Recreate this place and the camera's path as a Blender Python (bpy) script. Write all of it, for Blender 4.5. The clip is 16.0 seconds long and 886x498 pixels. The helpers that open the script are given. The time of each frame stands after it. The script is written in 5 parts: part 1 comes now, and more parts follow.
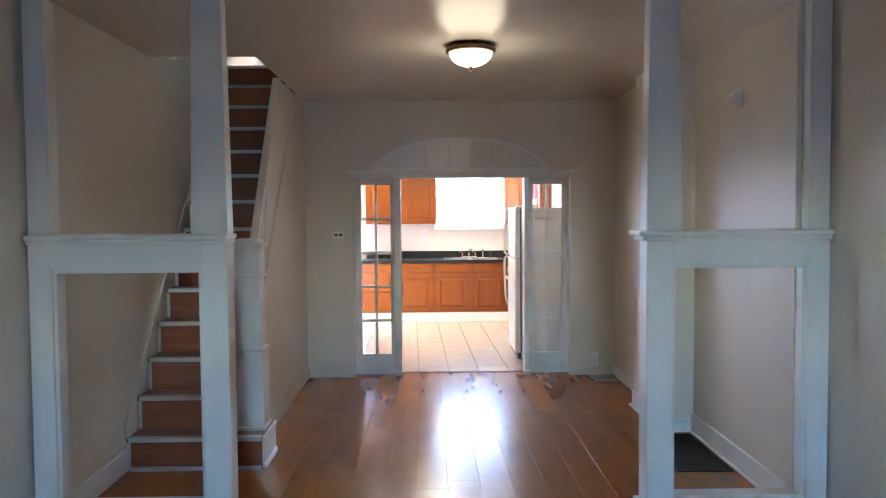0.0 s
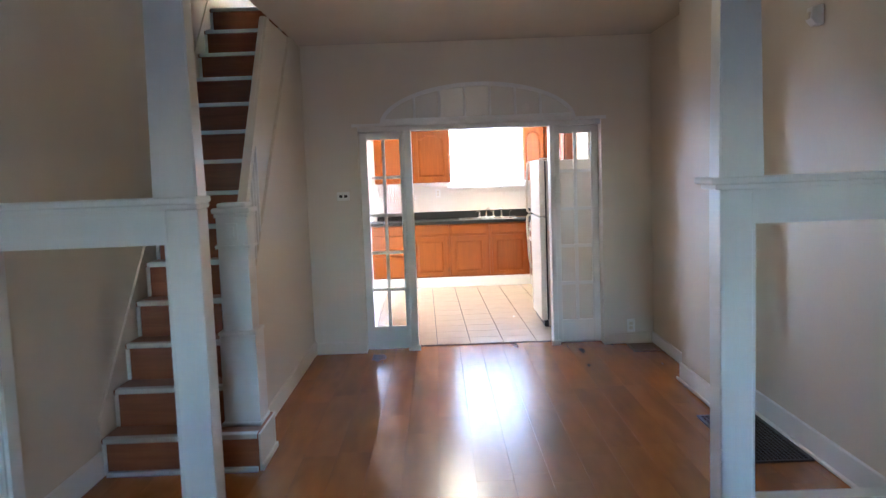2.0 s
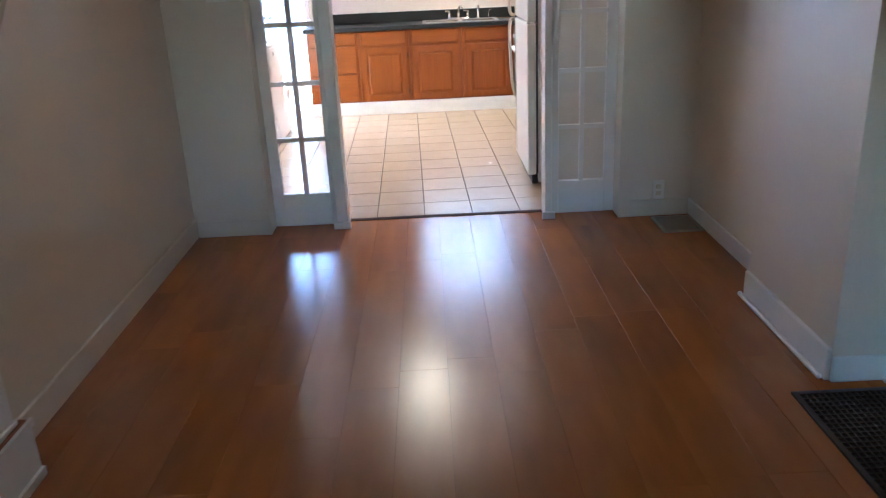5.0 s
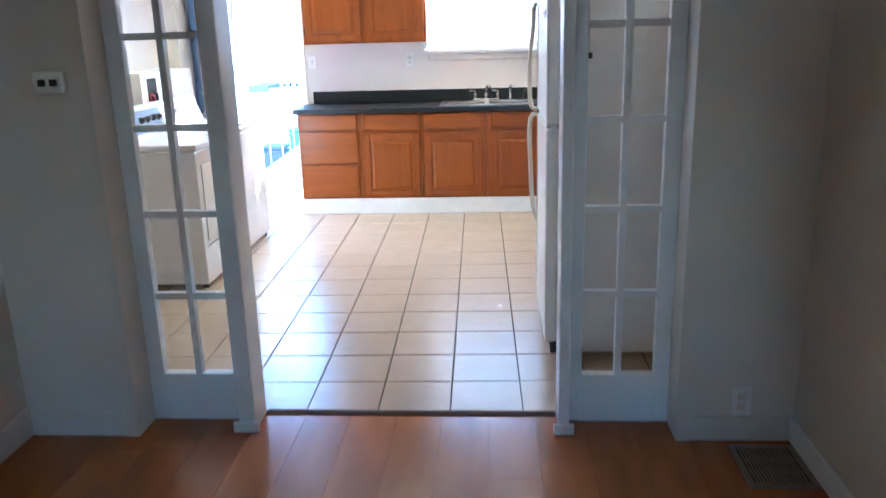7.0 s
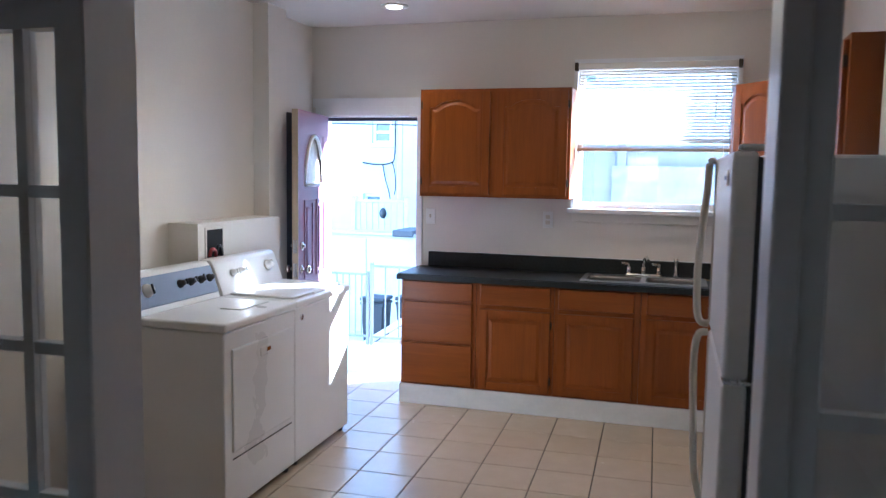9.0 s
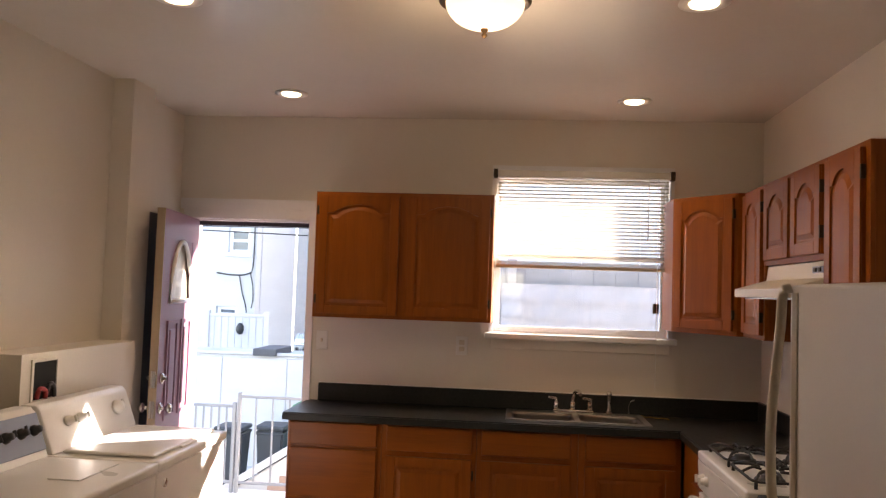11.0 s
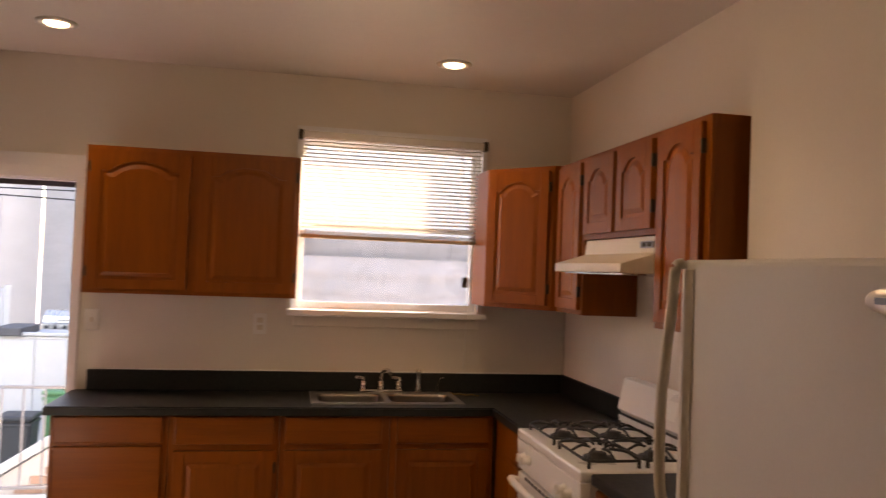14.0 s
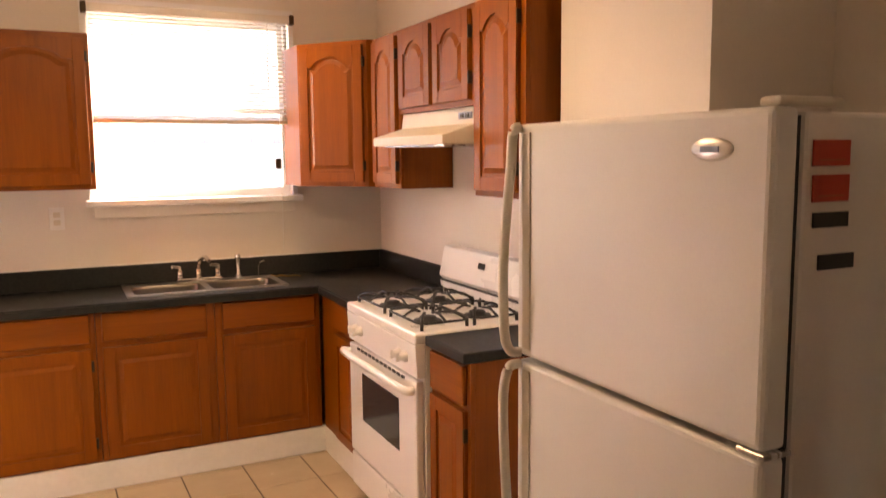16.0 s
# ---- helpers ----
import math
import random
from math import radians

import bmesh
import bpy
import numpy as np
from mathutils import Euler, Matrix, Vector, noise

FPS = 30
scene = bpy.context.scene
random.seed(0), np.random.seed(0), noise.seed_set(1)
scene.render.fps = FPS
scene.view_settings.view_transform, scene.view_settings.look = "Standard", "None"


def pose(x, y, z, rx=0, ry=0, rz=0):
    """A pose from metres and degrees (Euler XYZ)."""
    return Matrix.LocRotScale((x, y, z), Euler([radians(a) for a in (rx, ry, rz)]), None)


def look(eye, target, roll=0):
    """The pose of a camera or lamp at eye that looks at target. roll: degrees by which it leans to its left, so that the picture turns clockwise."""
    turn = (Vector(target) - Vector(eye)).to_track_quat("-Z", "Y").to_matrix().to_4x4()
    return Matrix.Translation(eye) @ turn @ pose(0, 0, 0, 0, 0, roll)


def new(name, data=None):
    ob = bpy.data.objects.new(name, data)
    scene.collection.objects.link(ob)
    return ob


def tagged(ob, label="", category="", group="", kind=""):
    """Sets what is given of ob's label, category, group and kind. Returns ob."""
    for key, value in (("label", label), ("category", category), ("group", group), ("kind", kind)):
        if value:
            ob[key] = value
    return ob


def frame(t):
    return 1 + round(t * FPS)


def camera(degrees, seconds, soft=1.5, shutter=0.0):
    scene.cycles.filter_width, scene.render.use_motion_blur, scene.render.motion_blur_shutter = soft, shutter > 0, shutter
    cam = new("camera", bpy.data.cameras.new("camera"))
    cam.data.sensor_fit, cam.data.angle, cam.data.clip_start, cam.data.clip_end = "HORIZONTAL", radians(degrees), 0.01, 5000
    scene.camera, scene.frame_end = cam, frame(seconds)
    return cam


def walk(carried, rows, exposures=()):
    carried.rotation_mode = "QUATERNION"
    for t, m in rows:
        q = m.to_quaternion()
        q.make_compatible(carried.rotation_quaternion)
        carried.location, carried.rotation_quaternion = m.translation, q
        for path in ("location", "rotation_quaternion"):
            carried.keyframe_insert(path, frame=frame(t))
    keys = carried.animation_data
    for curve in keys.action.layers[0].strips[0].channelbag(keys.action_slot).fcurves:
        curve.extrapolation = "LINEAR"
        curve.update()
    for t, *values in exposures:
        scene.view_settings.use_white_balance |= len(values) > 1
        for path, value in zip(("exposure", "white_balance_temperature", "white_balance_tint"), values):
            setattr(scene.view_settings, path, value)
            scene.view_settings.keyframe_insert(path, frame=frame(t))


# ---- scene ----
cam = camera(58.8, 16.0, soft=1.25, shutter=0.4)
PATH = [
    (0, (0.222, 0.343, 1.604), (0.263, 2.34, 1.512), -0.4),
    (0.5, (0.263, 0.301, 1.599), (0.292, 2.299, 1.5), -0.5),
    (1, (0.267, 0.394, 1.589), (0.267, 2.38, 1.359), -0.7),
    (1.5, (0.18, 0.784, 1.568), (0.193, 2.768, 1.311), -0.7),
    (2, (0.199, 1.122, 1.562), (0.204, 3.113, 1.371), -2.1),
    (2.5, (0.233, 1.566, 1.597), (0.264, 3.562, 1.468), -1.7),
    (3, (0.351, 1.879, 1.581), (0.378, 3.878, 1.533), -1.4),
    (3.5, (0.447, 2.186, 1.568), (0.508, 4.181, 1.433), -1.0),
    (4, (0.431, 2.586, 1.539), (0.526, 4.55, 1.175), -0.3),
    (4.2, (0.429, 2.769, 1.524), (0.515, 4.702, 1.019), -0.9),
    (6.3, (0.803, 4.576, 1.505), (0.735, 6.434, 0.765), -1.8),
    (6.6, (0.867, 4.889, 1.503), (0.782, 6.794, 0.897), -0.8),
    (7, (0.946, 5.233, 1.544), (0.809, 7.153, 1.004), -1.6),
    (7.5, (1.029, 5.639, 1.581), (0.77, 7.583, 1.19), -1.1),
    (8, (1.068, 6.032, 1.575), (0.66, 7.964, 1.257), -0.9),
    (8.5, (1.102, 6.428, 1.576), (0.606, 8.348, 1.311), -0.2),
    (9, (1.039, 6.789, 1.594), (0.482, 8.7, 1.405), 0.9),
    (9.5, (0.863, 7.118, 1.612), (0.432, 9.066, 1.468), 0.3),
    (10, (0.742, 7.36, 1.63), (0.403, 9.33, 1.678), 1.4),
    (10.2, (0.687, 7.438, 1.614), (0.375, 9.412, 1.685), 1.8),
    (12.3, (0.346, 7.566, 1.627), (0.359, 9.562, 1.751), 0.7),
    (12.5, (0.326, 7.544, 1.624), (0.368, 9.541, 1.721), 0.8),
    (12.8, (0.326, 7.564, 1.627), (0.415, 9.561, 1.671), 1.2),
    (13, (0.299, 7.578, 1.625), (0.445, 9.572, 1.636), 1.0),
    (13.5, (0.315, 7.741, 1.61), (0.574, 9.724, 1.643), 1.4),
    (14, (0.314, 7.894, 1.616), (0.703, 9.855, 1.671), 2.2),
    (14.5, (0.221, 7.929, 1.628), (0.934, 9.797, 1.635), -0.4),
    (14.8, (0.172, 7.916, 1.632), (0.956, 9.756, 1.636), -0.5),
    (15, (0.173, 7.907, 1.635), (1.003, 9.726, 1.593), -0.5),
    (15.5, (0.158, 7.887, 1.62), (1.032, 9.683, 1.508), -0.5),
    (16, (0.192, 7.902, 1.59), (1.066, 9.686, 1.353), -0.5),
]
EXPOSURES = [
    (0.0, 6.3, 5250, 8), (2.5, 6.2, 5250, 9), (4.2, 5.85, 5200, 10), (6.6, 5.7, 4650, 6), (7.6, 5.25, 4400, 2), (8.5, 4.55, 4400, 3), (9.0, 3.95, 4750, 9), (9.8, 3.3, 5900, 15),
    (12.5, 3.3, 8300, 27), (14.0, 3.2, 8600, 28), (15.0, 4.25, 8800, 28), (16.0, 4.6, 8800, 29),
]
walk(cam, [(t, look(eye, target, roll)) for t, eye, target, roll in PATH], EXPOSURES)

# ---- daylight and lamps ----
SUN_WAY = Vector((-1.44, -1.0, -0.758))
world = bpy.data.worlds.new("world")
scene.world = world
world.use_nodes = True
wn = world.node_tree.nodes
sky = wn.new("ShaderNodeTexSky")
sky.sky_type, sky.sun_disc = "NISHITA", False
sky.sun_elevation, sky.sun_rotation = math.atan2(0.758, 1.753), math.atan2(1.44, 1.0)
world.node_tree.links.new(sky.outputs[0], wn["Background"].inputs[0])
wn["Background"].inputs[1].default_value = 0.15
sun = new("sun", bpy.data.lights.new("sun", "SUN"))
sun.data.energy, sun.data.angle, sun.data.color = 4.5, radians(0.55), (1.0, 0.97, 0.92)
sun.matrix_basis = look((0, 0, 30), Vector((0, 0, 30)) + SUN_WAY)


def lamp(name, kind, m, energy, color, size):
    """A lamp of the place; size: metres across."""
    ob = new(name, bpy.data.lights.new(name, kind))
    ob.data.energy, ob.data.color = energy, color
    if kind == "AREA":
        ob.data.shape = "RECTANGLE"
        ob.data.size, ob.data.size_y = size
    else:
        ob.data.shadow_soft_size = size
    ob.matrix_basis = m
    return ob


lamp("living_bulb", "POINT", Matrix.Translation((0.517, 5.50, 2.45)), 0.12, (1.0, 0.76, 0.46), 0.23)
lamp("kitchen_bulb", "POINT", Matrix.Translation((0.375, 10.28, 2.45)), 0.88, (1.0, 0.78, 0.50), 0.24)


# ---- materials ----
def link(nt, a, b):
    nt.links.new(a, b)


def material(name, color, rough=0.5, metal=0.0, grain=(6, 6, 6), amount=0.12, fine=60.0, bump=0.0, piece=0.0, rough_var=0.1, emit=None, island=False):
    """A plain surface with two scales of variation. grain: scale of the broad mottling along x, y, z; piece: tint from piece to piece."""
    m = bpy.data.materials.new(name)
    m.use_nodes = True
    nt = m.node_tree
    b = nt.nodes["Principled BSDF"]
    b.inputs["Roughness"].default_value, b.inputs["Metallic"].default_value = rough, metal
    geo = nt.nodes.new("ShaderNodeNewGeometry")
    mp = nt.nodes.new("ShaderNodeMapping")
    mp.inputs["Scale"].default_value = grain
    link(nt, geo.outputs["Position"], mp.inputs["Vector"])
    n1 = nt.nodes.new("ShaderNodeTexNoise")
    n1.inputs["Scale"].default_value, n1.inputs["Detail"].default_value = 1.0, 5
    link(nt, mp.outputs[0], n1.inputs["Vector"])
    n2 = nt.nodes.new("ShaderNodeTexNoise")
    n2.inputs["Scale"].default_value, n2.inputs["Detail"].default_value = fine, 3
    link(nt, geo.outputs["Position"], n2.inputs["Vector"])
    add = nt.nodes.new("ShaderNodeMath")
    add.operation = "MULTIPLY_ADD"
    link(nt, n2.outputs["Fac"], add.inputs[0])
    add.inputs[1].default_value = 0.35
    link(nt, n1.outputs["Fac"], add.inputs[2])
    value = add.outputs[0]
    if piece:
        if island:
            rnd = geo.outputs["Random Per Island"]
        else:
            rnd = nt.nodes.new("ShaderNodeObjectInfo").outputs["Random"]
        pm = nt.nodes.new("ShaderNodeMath")
        pm.operation = "MULTIPLY_ADD"
        link(nt, rnd, pm.inputs[0])
        pm.inputs[1].default_value = piece
        link(nt, value, pm.inputs[2])
        value = pm.outputs[0]
    rng = nt.nodes.new("ShaderNodeMapRange")
    rng.inputs["From Min"].default_value, rng.inputs["From Max"].default_value = 0.35, 1.0 + piece
    rng.inputs["To Min"].default_value, rng.inputs["To Max"].default_value = 1 - amount, 1 + amount
    link(nt, value, rng.inputs["Value"])
    mul = nt.nodes.new("ShaderNodeMix")
    mul.data_type, mul.blend_type = "RGBA", "MULTIPLY"
    mul.inputs["Factor"].default_value = 1.0
    mul.inputs[6].default_value = (*color, 1)
    link(nt, rng.outputs[0], mul.inputs[7])
    link(nt, mul.outputs[2], b.inputs["Base Color"])
    if rough_var:
        rr = nt.nodes.new("ShaderNodeMapRange")
        rr.inputs["To Min"].default_value, rr.inputs["To Max"].default_value = max(0.02, rough - rough_var), min(1, rough + rough_var)
        link(nt, n1.outputs["Fac"], rr.inputs["Value"])
        link(nt, rr.outputs[0], b.inputs["Roughness"])
    if bump:
        bp = nt.nodes.new("ShaderNodeBump")
        bp.inputs["Strength"].default_value, bp.inputs["Distance"].default_value = bump, 0.004
        link(nt, add.outputs[0], bp.inputs["Height"])
        link(nt, bp.outputs[0], b.inputs["Normal"])
    if emit:
        b.inputs["Emission Color"].default_value, b.inputs["Emission Strength"].default_value = (*emit[0], 1), emit[1]
    return m


def wood(name, light, dark, along, rough=0.35, piece=0.0, coat=0.0, bump=0.12, fine=7.0, detail=6.0, vary=1.0, across=22):
    """Stained wood, its grain running along 'x', 'y' or 'z'."""
    m = bpy.data.materials.new(name)
    m.use_nodes = True
    nt = m.node_tree
    b = nt.nodes["Principled BSDF"]
    geo = nt.nodes.new("ShaderNodeNewGeometry")
    vec = geo.outputs["Position"]
    info = nt.nodes.new("ShaderNodeObjectInfo")
    if piece:
        off = nt.nodes.new("ShaderNodeVectorMath")
        off.operation = "MULTIPLY_ADD"
        link(nt, info.outputs["Random"], off.inputs[0])
        off.inputs[1].default_value = (7.0, 11.0, 5.0)
        link(nt, vec, off.inputs[2])
        vec = off.outputs[0]
    mp = nt.nodes.new("ShaderNodeMapping")
    mp.inputs["Scale"].default_value = {"x": (1.2, across, across), "y": (across, 1.2, across), "z": (across, across, 1.2)}[along]
    link(nt, vec, mp.inputs["Vector"])
    n1 = nt.nodes.new("ShaderNodeTexNoise")
    n1.inputs["Scale"].default_value, n1.inputs["Detail"].default_value, n1.inputs["Distortion"].default_value = 1.0, detail, 0.6
    link(nt, mp.outputs[0], n1.inputs["Vector"])
    n2 = nt.nodes.new("ShaderNodeTexNoise")
    n2.inputs["Scale"].default_value, n2.inputs["Detail"].default_value = fine, min(3.0, detail)
    link(nt, mp.outputs[0], n2.inputs["Vector"])
    add = nt.nodes.new("ShaderNodeMath")
    add.operation = "MULTIPLY_ADD"
    link(nt, n2.outputs["Fac"], add.inputs[0])
    add.inputs[1].default_value = 0.5
    link(nt, n1.outputs["Fac"], add.inputs[2])
    value = add.outputs[0]
    if piece:
        pm = nt.nodes.new("ShaderNodeMath")
        pm.operation = "MULTIPLY_ADD"
        link(nt, info.outputs["Random"], pm.inputs[0])
        pm.inputs[1].default_value = piece
        link(nt, value, pm.inputs[2])
        value = pm.outputs[0]
    rng = nt.nodes.new("ShaderNodeMapRange")
    rng.inputs["From Min"].default_value, rng.inputs["From Max"].default_value = 0.45, 1.05 + piece
    link(nt, value, rng.inputs["Value"])
    mix = nt.nodes.new("ShaderNodeMix")
    mix.data_type = "RGBA"
    mix.inputs[6].default_value, mix.inputs[7].default_value = (*dark, 1), (*light, 1)
    link(nt, rng.outputs[0], mix.inputs["Factor"])
    link(nt, mix.outputs[2], b.inputs["Base Color"])
    rr = nt.nodes.new("ShaderNodeMapRange")
    rr.inputs["To Min"].default_value, rr.inputs["To Max"].default_value = rough - 0.07 * vary, rough + 0.09 * vary
    link(nt, n1.outputs["Fac"], rr.inputs["Value"])
    link(nt, rr.outputs[0], b.inputs["Roughness"])
    b.inputs["Coat Weight"].default_value, b.inputs["Coat Roughness"].default_value = coat, 0.12
    if bump:
        bp = nt.nodes.new("ShaderNodeBump")
        bp.inputs["Strength"].default_value, bp.inputs["Distance"].default_value = bump, 0.001
        link(nt, add.outputs[0], bp.inputs["Height"])
        link(nt, bp.outputs[0], b.inputs["Normal"])
    return m


def glass(name, rough=0.0, tint=(1, 1, 1)):
    m = bpy.data.materials.new(name)
    m.use_nodes = True
    nt = m.node_tree
    nt.nodes.remove(nt.nodes["Principled BSDF"])
    tr, gl, mx, fr = (nt.nodes.new(k) for k in ("ShaderNodeBsdfTransparent", "ShaderNodeBsdfGlossy", "ShaderNodeMixShader", "ShaderNodeLayerWeight"))
    power = nt.nodes.new("ShaderNodeMath")
    power.operation = "POWER"
    power.inputs[1].default_value = 5.0
    gain = nt.nodes.new("ShaderNodeMath")
    gain.operation = "MULTIPLY_ADD"
    gain.inputs[1].default_value, gain.inputs[2].default_value = 0.9, 0.04
    tr.inputs[0].default_value = (*tint, 1)
    gl.inputs["Roughness"].default_value = rough
    fr.inputs[0].default_value = 0.5
    link(nt, fr.outputs["Facing"], power.inputs[0])
    link(nt, power.outputs[0], gain.inputs[0])
    link(nt, gain.outputs[0], mx.inputs[0])
    link(nt, tr.outputs[0], mx.inputs[1])
    link(nt, gl.outputs[0], mx.inputs[2])
    link(nt, mx.outputs[0], nt.nodes["Material Output"].inputs[0])
    return m


def glow(name, color, strength):
    m = material(name, (0.9, 0.86, 0.78), 0.35, amount=0.03, emit=(color, strength))
    return m


WALL = material("wall_paint", (0.72, 0.675, 0.61), 0.40, grain=(1.3, 1.3, 0.9), amount=0.06, fine=90, bump=0.05)
LIVING_WALL = material("beige_wall_paint", (0.67, 0.615, 0.535), 0.38, grain=(1.3, 1.3, 0.9), amount=0.07, fine=90, bump=0.05)
CEIL = material("ceiling_paint", (0.74, 0.70, 0.645), 0.25, grain=(1.5, 1.5, 1.5), amount=0.04, fine=40, rough_var=0.02)
TRIM = material("white_gloss_trim", (0.76, 0.765, 0.77), 0.34, grain=(5, 5, 2), amount=0.05, fine=70, bump=0.06)
PLINTH = material("white_plinth_board", (0.78, 0.765, 0.73), 0.5, grain=(4, 4, 9), amount=0.10, fine=50, bump=0.05)
LAMINATE = wood("laminate_planks", (0.40, 0.138, 0.026), (0.25, 0.080, 0.015), "y", 0.205, piece=0.22, coat=0.0, bump=0.0, fine=3.0, detail=1.0, vary=0.1, across=6)
LAMINATE.node_tree.nodes["Principled BSDF"].inputs["Specular IOR Level"].default_value = 0.5
STAIR_WOOD = wood("stair_boards", (0.33, 0.110, 0.042), (0.17, 0.050, 0.019), "x", 0.30, piece=0.25, coat=0.2)
CAB = wood("honey_maple_upright", (0.290, 0.078, 0.004), (0.185, 0.042, 0.002), "z", 0.38, piece=0.15, coat=0.0)
CAB_X = wood("honey_maple_level", (0.290, 0.078, 0.004), (0.185, 0.042, 0.002), "x", 0.38, piece=0.15, coat=0.0)
CAB_Y = wood("honey_maple_side", (0.290, 0.078, 0.004), (0.185, 0.042, 0.002), "y", 0.38, piece=0.15, coat=0.0)
for varnished in (CAB, CAB_X, CAB_Y):
    varnished.node_tree.nodes["Principled BSDF"].inputs["Specular IOR Level"].default_value = 0.3
TILE = material("ceramic_floor_tile", (0.455, 0.362, 0.265), 0.26, grain=(9, 9, 9), amount=0.08, fine=45, piece=0.25, rough_var=0.03)
GROUT = material("tile_grout", (0.075, 0.058, 0.046), 0.9, amount=0.2, fine=200, bump=0.3)
SUBFLOOR = material("dark_board_joint", (0.06, 0.025, 0.012), 0.8, amount=0.2)
COUNTER = material("charcoal_laminate_top", (0.016, 0.017, 0.016), 0.42, grain=(60, 60, 60), amount=0.45, fine=260, bump=0.04)
COUNTER.node_tree.nodes["Principled BSDF"].inputs["Specular IOR Level"].default_value = 0.3
ENAMEL = material("white_enamel", (0.80, 0.79, 0.77), 0.28, grain=(2, 2, 2), amount=0.04, fine=120, rough_var=0.02)
ENAMEL_OLD = material("aged_white_enamel", (0.74, 0.71, 0.66), 0.33, grain=(2.5, 2.5, 2.5), amount=0.06, fine=160, bump=0.08)
GREY_PANEL = material("blue_grey_panel", (0.22, 0.26, 0.36), 0.35, amount=0.05)
IVORY = material("ivory_plastic", (0.66, 0.60, 0.50), 0.40, amount=0.05)
WHITE_PLASTIC = material("white_plastic", (0.78, 0.77, 0.74), 0.40, amount=0.04)
DARK = material("black_plastic", (0.018, 0.018, 0.020), 0.4, amount=0.2)
IRON = material("black_cast_iron", (0.014, 0.013, 0.013), 0.55, amount=0.3, fine=180, bump=0.25)
STEEL = material("brushed_steel", (0.60, 0.58, 0.55), 0.28, 1.0, grain=(60, 4, 4), amount=0.08)
SINK_STEEL = material("satin_sink_steel", (0.50, 0.49, 0.47), 0.34, 1.0, grain=(5, 5, 5), amount=0.06, rough_var=0.04)
# Same sink steel, darkened so the shade inside the bowls is in its colour.
BOWL_STEEL = material("shade_dark_bowl_steel", (0.21, 0.19, 0.17), 0.32, 1.0, grain=(9, 9, 9), amount=0.15, rough_var=0.05)
CHROME = material("chrome", (0.74, 0.73, 0.71), 0.10, 1.0, amount=0.03, rough_var=0.03)
BRONZE = material("aged_bronze", (0.20, 0.13, 0.075), 0.38, 0.9, grain=(20, 20, 20), amount=0.25)
BRASS = material("dull_brass", (0.48, 0.33, 0.12), 0.32, 0.9, amount=0.2, fine=300)
HINGE = material("dark_hinge", (0.05, 0.035, 0.02), 0.5, 0.6, amount=0.3)
ALU = material("aluminium_nosing", (0.66, 0.68, 0.70), 0.36, 0.85, grain=(3, 40, 40), amount=0.10)
OVEN_GLASS = material("oven_window", (0.035, 0.040, 0.045), 0.10, amount=0.1, rough_var=0.03)
PURPLE = material("mauve_door_paint", (0.23, 0.105, 0.150), 0.42, grain=(3, 3, 8), amount=0.12, fine=50, bump=0.06)
EDGE_WOOD = material("bare_door_edge", (0.46, 0.36, 0.25), 0.55, grain=(30, 30, 2), amount=0.15)
STORM = material("dark_bronze_metal", (0.075, 0.065, 0.075), 0.30, 0.5, grain=(4, 4, 2), amount=0.15)
GRILLE = material("brown_floor_grille", (0.055, 0.042, 0.034), 0.45, 0.6, amount=0.3)
GRILLE_TAN = material("tan_floor_register", (0.30, 0.25, 0.19), 0.45, 0.3, amount=0.15)
# Near-black colour that paints the shade of recesses which are not cut out.
RECESS_SHADE = material("painted_recess_shade", (0.008, 0.008, 0.008), 0.9, amount=0.1)
RED = material("red_label", (0.52, 0.055, 0.025), 0.5, amount=0.08)
BLIND = material("vinyl_blind", (0.58, 0.53, 0.45), 0.45, amount=0.05, grain=(2, 2, 20))
bn = BLIND.node_tree
through_light, blend = bn.nodes.new("ShaderNodeBsdfTranslucent"), bn.nodes.new("ShaderNodeMixShader")
through_light.inputs[0].default_value, blend.inputs[0].default_value = (0.82, 0.77, 0.68, 1), 0.45
link(bn, bn.nodes["Principled BSDF"].outputs[0], blend.inputs[1])
link(bn, through_light.outputs[0], blend.inputs[2])
link(bn, blend.outputs[0], bn.nodes["Material Output"].inputs[0])
BLIND_RAIL = material("tan_vinyl_rail", (0.40, 0.31, 0.21), 0.45, amount=0.08)
GLASS = glass("window_glass", 0.0)
FROST = material("painted_transom_glass", (0.70, 0.68, 0.64), 0.25, grain=(4, 4, 4), amount=0.05)
GLOW = glow("lit_alabaster_glass", (1.0, 0.76, 0.42), 0.04)
GLOW_KITCHEN = glow("lit_kitchen_glass", (1.0, 0.80, 0.52), 0.17)
GLOW_CAN = glow("lit_flood_lamp", (1.0, 0.84, 0.58), 0.6)
CONCRETE = material("concrete", (0.55, 0.53, 0.50), 0.85, grain=(1.2, 1.2, 1.2), amount=0.15, fine=60, bump=0.2)
ASPHALT = material("low_bounce_asphalt", (0.06, 0.06, 0.062), 0.9, grain=(1.2, 1.2, 1.2), amount=0.2, fine=80, bump=0.2)
SIDING = material("white_siding", (0.45, 0.455, 0.46), 0.6, grain=(0.8, 0.8, 3), amount=0.07, fine=20)
BRICKWALL = material("painted_masonry", (0.40, 0.40, 0.405), 0.8, grain=(1.5, 1.5, 4), amount=0.12, fine=15, bump=0.2)
FAR_GLASS = material("far_window_glass", (0.10, 0.13, 0.16), 0.12, amount=0.2)
RAIL_GREY = material("grey_railing_paint", (0.22, 0.22, 0.23), 0.5, amount=0.1)
BIN = material("charcoal_bin_plastic", (0.02, 0.022, 0.025), 0.5, amount=0.15)
